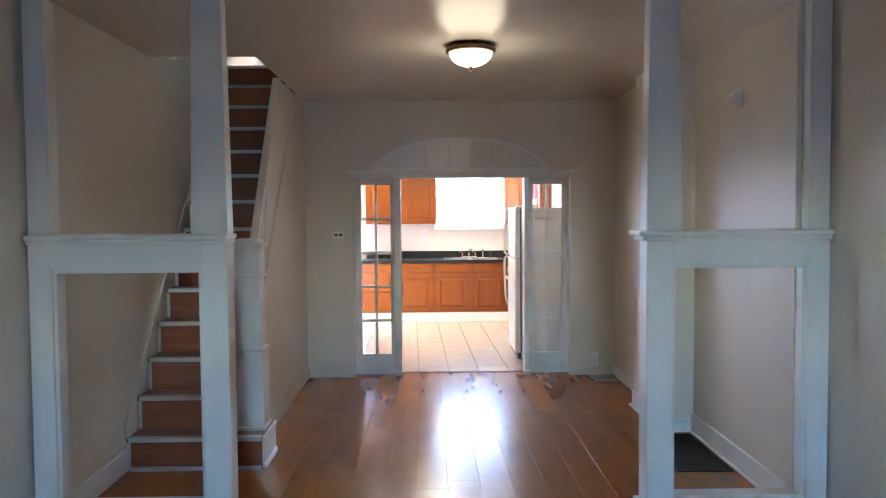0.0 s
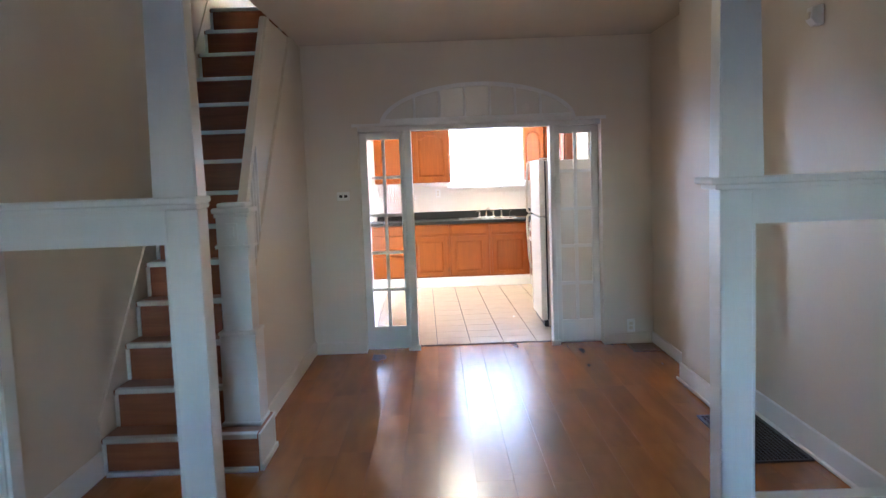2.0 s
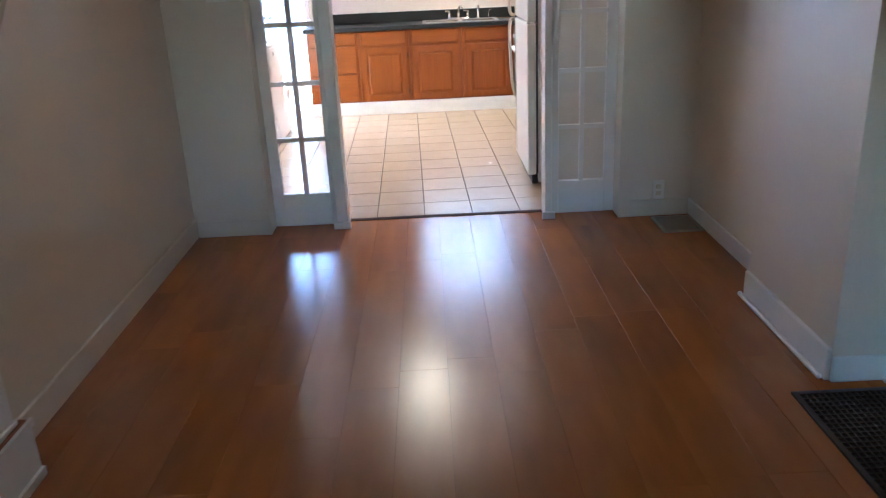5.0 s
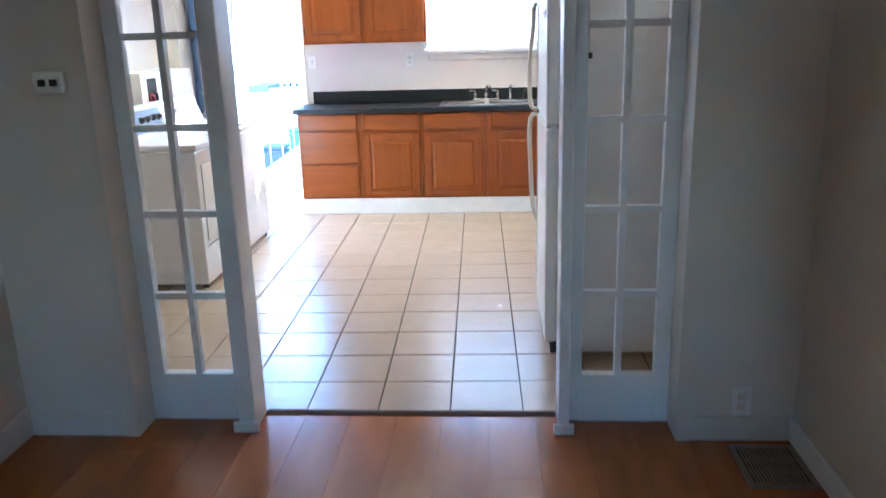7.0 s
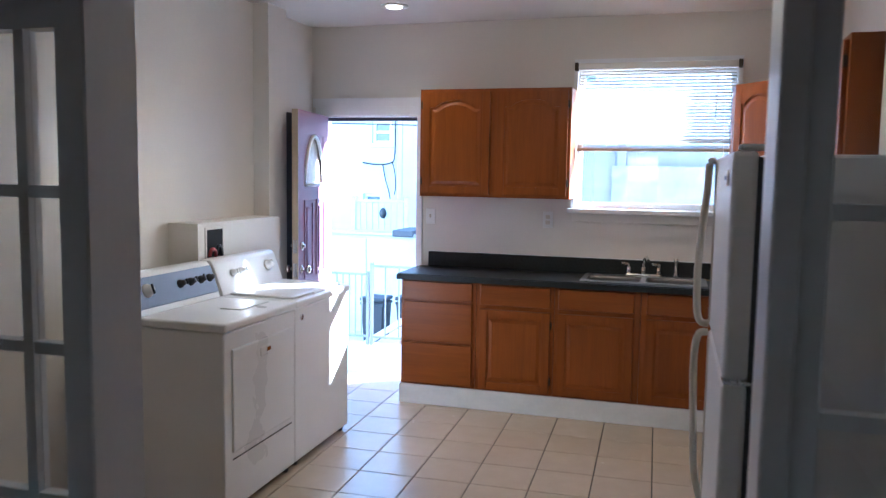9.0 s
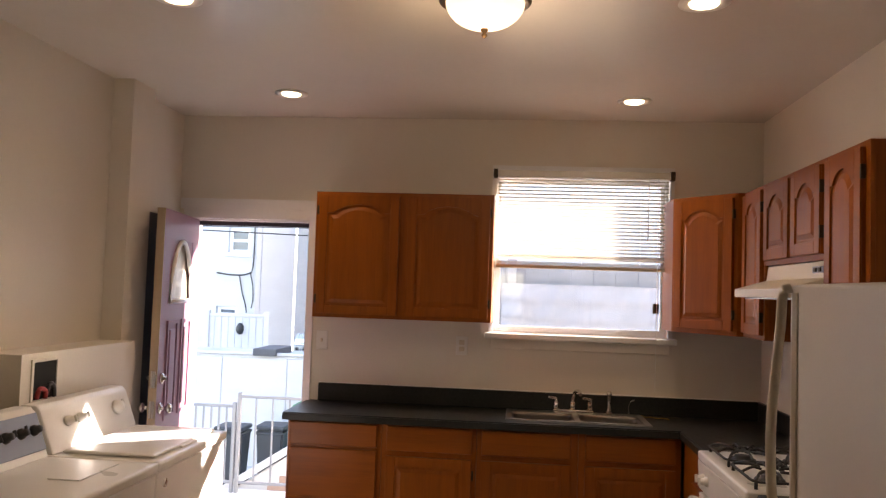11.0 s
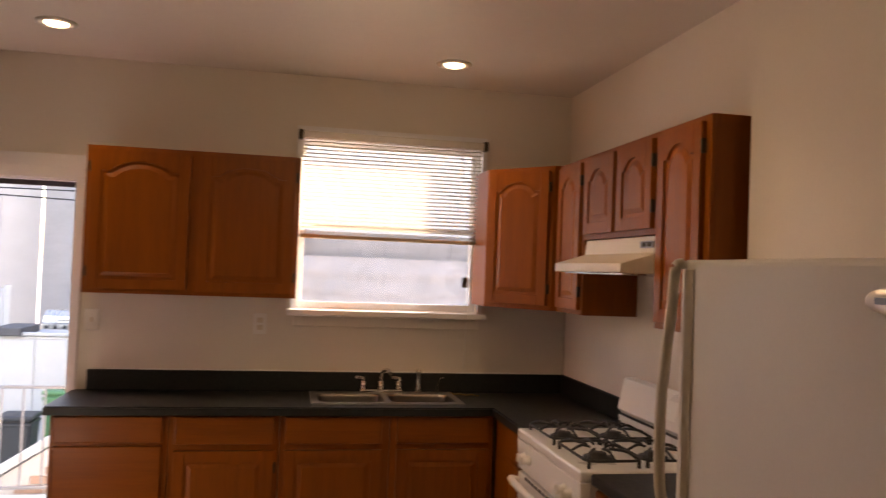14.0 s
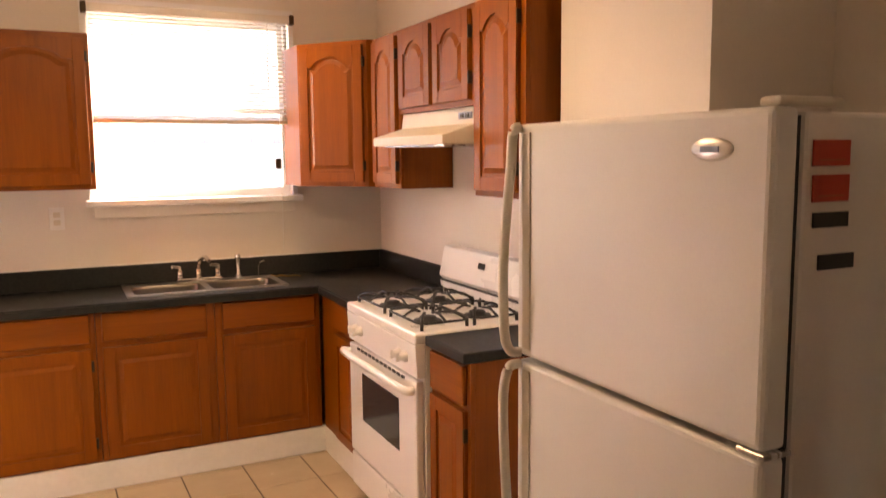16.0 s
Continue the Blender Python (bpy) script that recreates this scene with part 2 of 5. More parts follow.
BIN_GREEN = material("green_bin_plastic", (0.06, 0.20, 0.09), 0.5, amount=0.15)
FENCE = material("grey_weathered_boards", (0.20, 0.205, 0.22), 0.8, grain=(2, 2, 14), amount=0.25, fine=40, bump=0.2, piece=0.3)
PLASTIC_SHEET = material("pale_grey_tarp", (0.20, 0.215, 0.25), 0.4, grain=(5, 5, 9), amount=0.18, fine=20, bump=0.4)
YARD_BRICK = material("sun_bleached_brick", (0.42, 0.27, 0.20), 0.85, grain=(8, 8, 8), amount=0.2, fine=60, bump=0.2, piece=0.4)
ROOF = material("tar_roof", (0.08, 0.08, 0.085), 0.8, amount=0.2)
WIRE = material("black_cable", (0.02, 0.02, 0.02), 0.6, amount=0.1)


# ---- building helpers ----
def cuboid(bm, x0, x1, y0, y1, z0, z1):
    v = [bm.verts.new((x, y, z)) for z in (z0, z1) for x, y in ((x0, y0), (x1, y0), (x1, y1), (x0, y1))]
    for f in ((3, 2, 1, 0), (4, 5, 6, 7), (0, 1, 5, 4), (1, 2, 6, 5), (2, 3, 7, 6), (3, 0, 4, 7)):
        bm.faces.new([v[i] for i in f])
    return bm


def box(x0, x1, y0, y1, z0, z1, bevel=0.0, segments=1):
    bm = bmesh.new()
    cuboid(bm, x0, x1, y0, y1, z0, z1)
    if bevel:
        bmesh.ops.bevel(bm, geom=bm.edges[:], offset=bevel, segments=segments, affect="EDGES", profile=0.5)
    return bm


def boxes(*rows):
    bm = bmesh.new()
    for r in rows:
        cuboid(bm, *r)
    return bm


def prism(points, axis, a, b, bevel=0.0):
    """Extrude a polygon along an axis from a to b. points: the other two coordinates in the order of x, y, z."""
    bm = bmesh.new()
    def at(p, c):
        return {"x": (c, p[0], p[1]), "y": (p[0], c, p[1]), "z": (p[0], p[1], c)}[axis]
    lo = [bm.verts.new(at(p, a)) for p in points]
    hi = [bm.verts.new(at(p, b)) for p in points]
    n = len(points)
    bm.faces.new(lo)
    bm.faces.new(hi)
    for i in range(n):
        bm.faces.new((lo[i], lo[(i + 1) % n], hi[(i + 1) % n], hi[i]))
    bmesh.ops.recalc_face_normals(bm, faces=bm.faces[:])
    if bevel:
        bmesh.ops.bevel(bm, geom=bm.edges[:], offset=bevel, segments=2, affect="EDGES", profile=0.5)
    return bm


def lathe(profile, center, axis="z", steps=24):
    """Turn a profile of (radius, height) round an axis through center."""
    bm = bmesh.new()
    rings = []
    for r, h in profile:
        ring = []
        for k in range(steps):
            a = 2 * math.pi * k / steps
            p = (r * math.cos(a), r * math.sin(a), h)
            p = {"z": p, "x": (h, p[0], p[1]), "y": (p[0], h, p[1])}[axis]
            ring.append(bm.verts.new(Vector(p) + Vector(center)))
        rings.append(ring)
    for a, b in zip(rings, rings[1:]):
        for k in range(steps):
            bm.faces.new((a[k], a[(k + 1) % steps], b[(k + 1) % steps], b[k]))
    for ring in (rings[0], rings[-1]):
        bm.faces.new(ring)
    bmesh.ops.recalc_face_normals(bm, faces=bm.faces[:])
    for f in bm.faces:
        f.smooth = len(f.verts) == 4
    return bm


def tube(points, radius, steps=10):
    """A round bar along a line of points."""
    bm = bmesh.new()
    pts = [Vector(p) for p in points]
    rings = []
    for i, p in enumerate(pts):
        d = (pts[min(i + 1, len(pts) - 1)] - pts[max(i - 1, 0)]).normalized()
        u = d.cross(Vector((0, 0, 1)) if abs(d.z) < 0.9 else Vector((1, 0, 0))).normalized()
        w = d.cross(u)
        rings.append([bm.verts.new(p + radius * (math.cos(2 * math.pi * k / steps) * u + math.sin(2 * math.pi * k / steps) * w)) for k in range(steps)])
    for a, b in zip(rings, rings[1:]):
        for k in range(steps):
            bm.faces.new((a[k], a[(k + 1) % steps], b[(k + 1) % steps], b[k])).smooth = True
    bm.faces.new(rings[0])
    bm.faces.new(rings[-1])
    bmesh.ops.recalc_face_normals(bm, faces=bm.faces[:])
    return bm


def curve_points(ctrl, n=8):
    """Points of a smooth line through ctrl."""
    p = [Vector(c) for c in ctrl]
    p = [p[0] * 2 - p[1]] + p + [p[-1] * 2 - p[-2]]
    out = []
    for i in range(1, len(p) - 2):
        for k in range(n):
            t = k / n
            out.append(0.5 * ((2 * p[i]) + (p[i + 1] - p[i - 1]) * t + (2 * p[i - 1] - 5 * p[i] + 4 * p[i + 1] - p[i + 2]) * t * t + (3 * p[i] - p[i - 1] - 3 * p[i + 1] + p[i + 2]) * t ** 3))
    return out + [p[-2]]


def mesh_of(name, bm, mat):
    me = bpy.data.meshes.new(name)
    bm.to_mesh(me)
    bm.free()
    for m in (mat if isinstance(mat, (list, tuple)) else [mat]):
        me.materials.append(m)
    return me


def part(name, bm, mat, parent, label=""):
    ob = new(name, mesh_of(name, bm, mat))
    ob.parent = parent
    if parent.type == "EMPTY":
        ob.matrix_parent_inverse = parent.matrix_basis.inverted()
    return tagged(ob, label)


def thing(name, at, label, category, group="", kind=""):
    ob = new(name)
    ob.empty_display_size = 0.1
    ob.matrix_basis = Matrix.Translation(at)
    return tagged(ob, label, category, group, kind)


def structure(name, bm, mat, label, category="wall"):
    return tagged(new(name, mesh_of(name, bm, mat)), label, category, "", "structure")


def cell_slab(us, vs, keep, axis, d0, d1):
    """One closed slab made of the cells of a grid that keep(u, v) fills; axis: its thickness runs along x, y or z from d0 to d1."""
    bm = bmesh.new()
    made = {}

    def vert(i, j, d):
        if (i, j, d) not in made:
            u, v, w = us[i], vs[j], (d0, d1)[d]
            made[i, j, d] = bm.verts.new({"x": (w, u, v), "y": (u, w, v), "z": (u, v, w)}[axis])
        return made[i, j, d]
    full = {(i, j): keep((us[i] + us[i + 1]) / 2, (vs[j] + vs[j + 1]) / 2) for i in range(len(us) - 1) for j in range(len(vs) - 1)}
    for (i, j), filled in full.items():
        if not filled:
            continue
        for d in (0, 1):
            bm.faces.new((vert(i, j, d), vert(i + 1, j, d), vert(i + 1, j + 1, d), vert(i, j + 1, d)))
        for di, dj, p, q in ((-1, 0, (i, j), (i, j + 1)), (1, 0, (i + 1, j), (i + 1, j + 1)), (0, -1, (i, j), (i + 1, j)), (0, 1, (i, j + 1), (i + 1, j + 1))):
            if not full.get((i + di, j + dj)):
                bm.faces.new((vert(*p, 0), vert(*q, 0), vert(*q, 1), vert(*p, 1)))
    bmesh.ops.recalc_face_normals(bm, faces=bm.faces[:])
    return bm


def wall_with_holes(axis, a0, a1, b0, b1, z0, z1, holes):
    """A wall running along axis from a0 to a1, b0..b1 thick, with rectangular holes (a_start, a_end, z_start, z_end)."""
    us = sorted({a0, a1, *(h[0] for h in holes), *(h[1] for h in holes)})
    vs = sorted({z0, z1, *(h[2] for h in holes), *(h[3] for h in holes)})
    return cell_slab(us, vs, lambda u, v: not any(h[0] < u < h[1] and h[2] < v < h[3] for h in holes), "y" if axis == "x" else "x", b0, b1)


def carcass(t, mat, **pieces):
    """The panels of a cabinet's box, each a part of its own."""
    for name, sizes in pieces.items():
        for c in sizes:
            part(name, box(*c, 0.0008), mat, t)

# ---- the shell of the house ----
CZ = 2.69
structure("floor", box(-2.0, 2.5, -2.2, 8.19, -0.12, -0.012), SUBFLOOR, "orange-brown laminate plank floor with a glossy finish", "floor")
structure("floor_kitchen", box(-2.0, 2.5, 8.19, 12.62, -0.12, -0.010), GROUT, "beige ceramic tile floor with dark grout lines", "floor")
structure("ceiling", boxes((-2.0, -0.95, -2.2, 5.85, CZ, CZ + 0.14), (-0.95, 2.5, -2.2, 8.0, CZ, CZ + 0.14)), CEIL, "cream semi-gloss plaster ceiling", "ceiling")
structure("ceiling_kitchen", boxes((-0.95, 2.5, 8.0, 12.62, CZ, CZ + 0.14), (-2.0, -0.95, 8.19, 12.62, CZ, CZ + 0.14)), CEIL, "cream semi-gloss kitchen ceiling", "ceiling")
structure("wall_front", wall_with_holes("x", -2.0, 2.5, -2.2, -2.0, 0, CZ, [(-0.08, 0.64, 1.0, 2.1)]), LIVING_WALL, "cream plaster wall with a street window")
structure("wall_west_front", box(-2.0, -1.80, -2.0, 4.42, 0, CZ), LIVING_WALL, "cream plaster side wall")
structure("wall_west_stair", box(-2.0, -1.68, 4.42, 10.1, 0, 5.4), LIVING_WALL, "beige plaster wall along the staircase")
structure("wall_east_front", box(2.30, 2.5, -2.0, 4.42, 0, CZ), LIVING_WALL, "cream plaster side wall")
structure("wall_east_middle", box(2.15, 2.5, 4.42, 5.96, 0, CZ), LIVING_WALL, "pale painted wall with scuff marks")
structure("wall_east_breast", box(1.925, 2.5, 5.96, 6.74, 0, CZ), LIVING_WALL, "painted chimney breast standing proud of the wall")
structure("wall_east_back", box(2.06, 2.5, 6.74, 8.0, 0, CZ), LIVING_WALL, "cream plaster wall")
structure("wall_partition", wall_with_holes("x", -0.95, 2.5, 8.0, 8.19, 0, CZ, [(-0.49, 1.62, 0, 1.985)]), LIVING_WALL, "cream wall with a wide cased opening into the kitchen")
structure("wall_partition_west", box(-1.68, -0.95, 8.05, 8.19, 0, 2.828), LIVING_WALL, "cream wall beside the kitchen opening")
# upper stairwell
structure("wall_upper_east", wall_with_holes("y", 5.85, 10.1, -0.95, -0.80, CZ + 0.14, 5.4, [(9.1, 9.5, 4.0, 4.5)]), LIVING_WALL, "pale wall of the upper stairwell")
structure("wall_upper_front", box(-1.68, -0.95, 5.73, 5.85, CZ + 0.14, 5.4), LIVING_WALL, "pale wall above the stair opening")
structure("wall_upper_back", box(-1.68, -0.95, 10.0, 10.1, 2.83, 5.4), LIVING_WALL, "pale wall at the head of the stairs")
structure("ceiling_upper", box(-1.68, -0.95, 5.85, 10.0, 5.4, 5.5), CEIL, "pale ceiling above the stairs", "ceiling")
structure("floor_upper", box(-1.68, -0.95, 8.10, 10.0, 2.83, 3.002), STAIR_WOOD, "brown boards of the upper landing", "floor")

# kitchen walls: the back wall has the door and the window
structure("wall_north", wall_with_holes("x", -2.0, 2.5, 12.39, 12.56, 0, CZ, [(-1.575, -0.787, 0.0, 2.03), (0.372, 1.418, 1.375, 2.35)]), WALL, "cream kitchen wall with a back door and a window")
structure("wall_west_kitchen", box(-2.0, -1.66, 8.19, 12.39, 0, CZ), WALL, "cream kitchen wall behind the laundry machines")
structure("wall_west_pilaster", box(-1.66, -1.545, 11.50, 11.745, 0, CZ), WALL, "boxed-in pipe chase in painted plaster")
structure("wall_west_ledge", boxes((-1.66, -1.47, 10.56, 11.50, 0, 1.30)), WALL, "low boxed-in ledge behind the washing machine")
structure("wall_east_kitchen", boxes((1.968, 2.5, 10.24, 12.39, 0, CZ), (2.29, 2.5, 8.19, 9.53, 0, CZ)), WALL, "cream kitchen wall")
structure("wall_east_chimney", box(1.80, 2.5, 9.53, 10.235, 0, CZ), WALL, "cream chimney breast behind the fridge")

# ---- the colonnade between the rooms ----


def colonnade(over, xin, xout):
    """A half-wall pedestal with an open frame, a ledge, a tapered column and a pilaster. xin: its free end, xout: the wall end."""
    s = 1 if xout > xin else -1
    lo, hi = min(xin, xout), max(xin, xout)
    t = thing("room_divider", ((lo + hi) / 2, 4.40, 0), "white-painted colonnade pedestal with open frame and tapered column", "room divider", "colonnade between the rooms")
    y0, y1 = 4.33, 4.465
    inner = xin + s * 0.135
    outer = xout - s * 0.115
    part("stile", box(*sorted((xin, inner)), y0, y1, 0.0, 1.455, 0.004), TRIM, t)
    part("stile", box(*sorted((outer, xout)), y0, y1, 0.0, 1.455, 0.004), TRIM, t)
    part("rail", box(*sorted((inner, outer)), y0, y1, 1.328, 1.455), TRIM, t)
    part("rail", box(*sorted((inner, outer)), y0, y1, 0.0, 0.105), TRIM, t)
    # bead round the inside of the frame
    a, b = sorted((inner, outer))
    for c in ((a, a + 0.018, 0.105, 1.328), (b - 0.018, b, 0.105, 1.328), (a + 0.018, b - 0.018, 1.310, 1.328), (a + 0.018, b - 0.018, 0.105, 0.123)):
        part("bead", box(c[0], c[1], y0 + 0.02, y1 - 0.02, c[2], c[3]), TRIM, t)
    e = sorted((xin - s * over, xout))
    part("ledge", box(*e, y0 - 0.045, y1 + 0.045, 1.478, 1.505, 0.008, 2), TRIM, t, "moulded white ledge")
    e2 = sorted((xin - s * over * 0.55, xout))
    part("ledge_moulding", box(*e2, y0 - 0.024, y1 + 0.024, 1.455, 1.478, 0.006, 2), TRIM, t)
    e3 = sorted((xin - s * min(over, 0.028), xout))
    part("plinth", prism([(y0 - 0.028, 0), (y1 + 0.028, 0), (y1 + 0.028, 0.055), (y1 + 0.001, 0.085), (y0 - 0.001, 0.085), (y0 - 0.028, 0.055)], "x", *e3), TRIM, t)
    # tapered square column
    bm = bmesh.new()
    c = xin + s * 0.092
    for z, h in ((1.505, 0.092), (CZ, 0.074)):
        for dx, dy in ((-1, -1), (1, -1), (1, 1), (-1, 1)):
            bm.verts.new((c + dx * h, 4.40 + dy * h * 0.72, z))
    v = list(bm.verts)
    for f in ((0, 1, 5, 4), (1, 2, 6, 5), (2, 3, 7, 6), (3, 0, 4, 7)):
        bm.faces.new([v[i] for i in f])
    bm.faces.new(v[4:])
    bm.faces.new(v[3::-1])
    bmesh.ops.bevel(bm, geom=[e for e in bm.edges if abs(e.verts[0].co.z - e.verts[1].co.z) > 0.5], offset=0.006, segments=2, affect="EDGES")
    part("column", bm, TRIM, t, "tapered square white column")
    part("pilaster", box(*sorted((xout - s * 0.11, xout)), y0 + 0.01, y1 - 0.01, 1.505, CZ, 0.004), TRIM, t)
    return t


colonnade(0.006, -0.785, -1.785)
colonnade(0.050, 1.345, 2.292)

# ---- staircase ----
RISE, RUN, Y0, Z0, XL, XR = 0.215, 0.203, 5.25, 0.207, -1.665, -1.00
stair = thing("staircase", (-1.35, 5.25, 0), "steep wooden staircase with brown boards and pale metal nosings", "staircase")
for k in range(14):
    top = Z0 + RISE * k
    low = 0.0 if k == 0 else top - RISE
    y = Y0 + RUN * k
    xr = -0.822 if k == 0 else XR
    yb = 5.63 if k == 0 else y + RUN + 0.03
    part("riser", box(XL, xr, y, y + 0.018, low, top - 0.028, 0.001), STAIR_WOOD, stair)
    part("tread", box(XL, xr, y - 0.012, yb, top - 0.028, top, 0.003), STAIR_WOOD, stair)
    part("nosing", box(XL + 0.012, xr - 0.004, y - 0.024, y + 0.030, top - 0.024, top + 0.004, 0.004, 2), ALU, stair, "pale metal stair nosing")
    part("edge_strip", box(XL, XL + 0.022, y - 0.010, y + 0.006, low + 0.004, top - 0.026, 0.003), TRIM, stair)
part("toe_strip", boxes((XL + 0.02, -0.83, 5.228, 5.25, 0.0, 0.024)), ALU, stair)
part("step_end", boxes((-0.822, -0.812, 5.25, 5.63, 0.03, 0.19), (-0.818, -0.806, 5.23, 5.64, 0.18, 0.206), (-0.822, -0.800, 5.25, 5.63, 0.0, 0.03)), TRIM, stair)
part("stringer", prism([(5.25, 0.19), (5.25, 0.30), (8.3, 0.30 + 3.05 * RISE / RUN), (8.3, 0.05 + 3.05 * RISE / RUN), (5.4, 0.05)], "x", -1.679, -1.667), LIVING_WALL, stair)
part("soffit", prism([(5.62, 0.05), (8.04, 2.616), (8.04, 2.916), (5.62, 0.34)], "x", -1.64, -1.06), SUBFLOOR, stair)


def stringer_line(y):
    return 0.576 + 1.057 * (y - 5.55)


def rail_line(y):
    return 1.37 + 1.39 * (y - 5.75)


structure("wall_spandrel", prism([(5.60, 0.0), (8.0, 0.0), (8.0, CZ), (7.55, CZ), (5.60, stringer_line(5.60))], "x", -0.995, -0.95), LIVING_WALL, "cream plaster wall below the stairs")
balustrade = thing("stair_balustrade", (-1.0, 5.6, 0.6), "boarded-in cream stair balustrade with thin square spindles", "balustrade")
part("infill", prism([(5.60, stringer_line(5.60)), (7.548, CZ - 0.002), (6.68, CZ - 0.002), (5.60, rail_line(5.60) - 0.01)], "x", -0.988, -0.962), LIVING_WALL, balustrade)
part("handrail", prism([(5.58, rail_line(5.58) - 0.10), (6.77, CZ - 0.004), (6.695, CZ - 0.004), (5.58, rail_line(5.58) + 0.010)], "x", -0.998, -0.945), LIVING_WALL, balustrade, "pale sloping handrail board")
part("lower_rail", prism([(5.60, stringer_line(5.60)), (7.54, CZ - 0.004), (7.50, CZ - 0.004), (5.60, stringer_line(5.60) + 0.045)], "x", -0.962, -0.943), LIVING_WALL, balustrade)
for k in range(7):
    y = 5.68 + 0.075 * k
    part("spindle", box(-0.962, -0.944, y, y + 0.020, stringer_line(y) + 0.03, rail_line(y) - 0.12, 0.004), TRIM, balustrade)

newel = thing("newel_post", (-0.95, 5.49, Z0), "square white newel post with moulded cap and carved block", "newel post")
NC = (-0.938, 5.49)


def square_block(h, z0, z1, bevel=0.004):
    return box(NC[0] - h, NC[0] + h, NC[1] - h, NC[1] + h, z0, z1, bevel, 2)


part("base", square_block(0.100, Z0, 0.715), TRIM, newel)
part("base_moulding", square_block(0.106, 0.715, 0.738, 0.008), TRIM, newel)
part("shaft", square_block(0.082, 0.738, 1.195), TRIM, newel)
part("neck_moulding", square_block(0.096, 1.195, 1.215, 0.006), TRIM, newel)
part("block", square_block(0.085, 1.215, 1.365), TRIM, newel)
part("rosette", box(NC[0] - 0.035, NC[0] + 0.035, NC[1] - 0.096, NC[1] - 0.084, 1.245, 1.335, 0.006, 2), TRIM, newel, "carved square ornament")
part("rosette", box(NC[0] - 0.016, NC[0] + 0.016, NC[1] - 0.104, NC[1] - 0.095, 1.262, 1.318, 0.005, 2), TRIM, newel)
part("cap_moulding", square_block(0.094, 1.365, 1.388, 0.007), TRIM, newel)
part("cap", square_block(0.104, 1.388, 1.418, 0.010), TRIM, newel)
part("cap_top", square_block(0.080, 1.418, 1.445, 0.012), TRIM, newel)
part("shoe", box(NC[0] - 0.112, NC[0] + 0.108, NC[1] - 0.112, NC[1] + 0.108, Z0, Z0 + 0.022, 0.004), ALU, newel)


# ---- baseboards ----
def baseboard(name, x0, x1, y0, y1, h=0.13):
    bm = box(x0, x1, y0, y1, 0.0, h, 0.004)
    structure(name, bm, TRIM, "white painted baseboard", "baseboard")


structure("baseboard_stair", box(-0.95, -0.934, 5.65, 7.997, 0.0, 0.12, 0.004), LIVING_WALL, "beige painted baseboard below the stairs", "baseboard")
baseboard("baseboard_west", -1.68, -1.660, 4.47, 5.245, 0.14)
baseboard("baseboard_east_1", 2.130, 2.15, 4.47, 5.957, 0.14)
baseboard("baseboard_east_2", 1.905, 1.925, 5.96, 6.74, 0.13)
baseboard("baseboard_east_3", 2.044, 2.06, 6.745, 7.997, 0.10)
baseboard("baseboard_breast", 1.925, 2.128, 5.942, 5.96, 0.10)
structure("trim_quarter_1", box(1.885, 1.905, 5.97, 6.76, 0, 0.022, 0.006), TRIM, "white quarter-round strip at the floor", "trim")
structure("trim_quarter_2", box(2.108, 2.130, 4.47, 5.94, 0, 0.022, 0.006), TRIM, "white quarter-round strip at the floor", "trim")
structure("baseboard_north_1", box(-0.932, -0.493, 7.985, 8.0, 0, 0.10, 0.003), LIVING_WALL, "beige painted baseboard", "baseboard")
structure("baseboard_north_2", box(1.640, 2.042, 7.985, 8.0, 0, 0.10, 0.003), LIVING_WALL, "beige painted baseboard", "baseboard")

# ---- the kitchen opening: posts, sidelights, head and arched transom ----
structure("trim_head", boxes((-0.49, 1.62, 8.03, 8.19, 1.945, 1.985), (-0.535, 1.665, 7.975, 8.0, 1.985, 2.012)), TRIM, "white header over the kitchen opening", "trim")
structure("trim_casing", boxes((-0.535, -0.49, 7.982, 8.0, 0, 1.985), (1.62, 1.665, 7.982, 8.0, 0, 1.985)), LIVING_WALL, "painted casing of the opening", "trim")
for a, b in ((-0.098, -0.030), (1.180, 1.222)):
    post = thing("door_post", ((a + b) / 2, 8.1, 0), "white square post at the kitchen opening", "post", "posts of the kitchen opening")
    part("post", box(a, b, 8.035, 8.19, 0.0, 1.945, 0.004), TRIM, post)
    part("foot", box(a - 0.018, b + 0.018, 8.015, 8.034, 0.0, 0.045, 0.004), TRIM, post)
structure("trim_threshold", prism([(8.17, 0.0), (8.215, 0.0), (8.215, 0.004), (8.19, 0.009), (8.17, 0.003)], "x", -0.028, 1.178), SUBFLOOR, "dark threshold strip between wood and tile", "threshold")


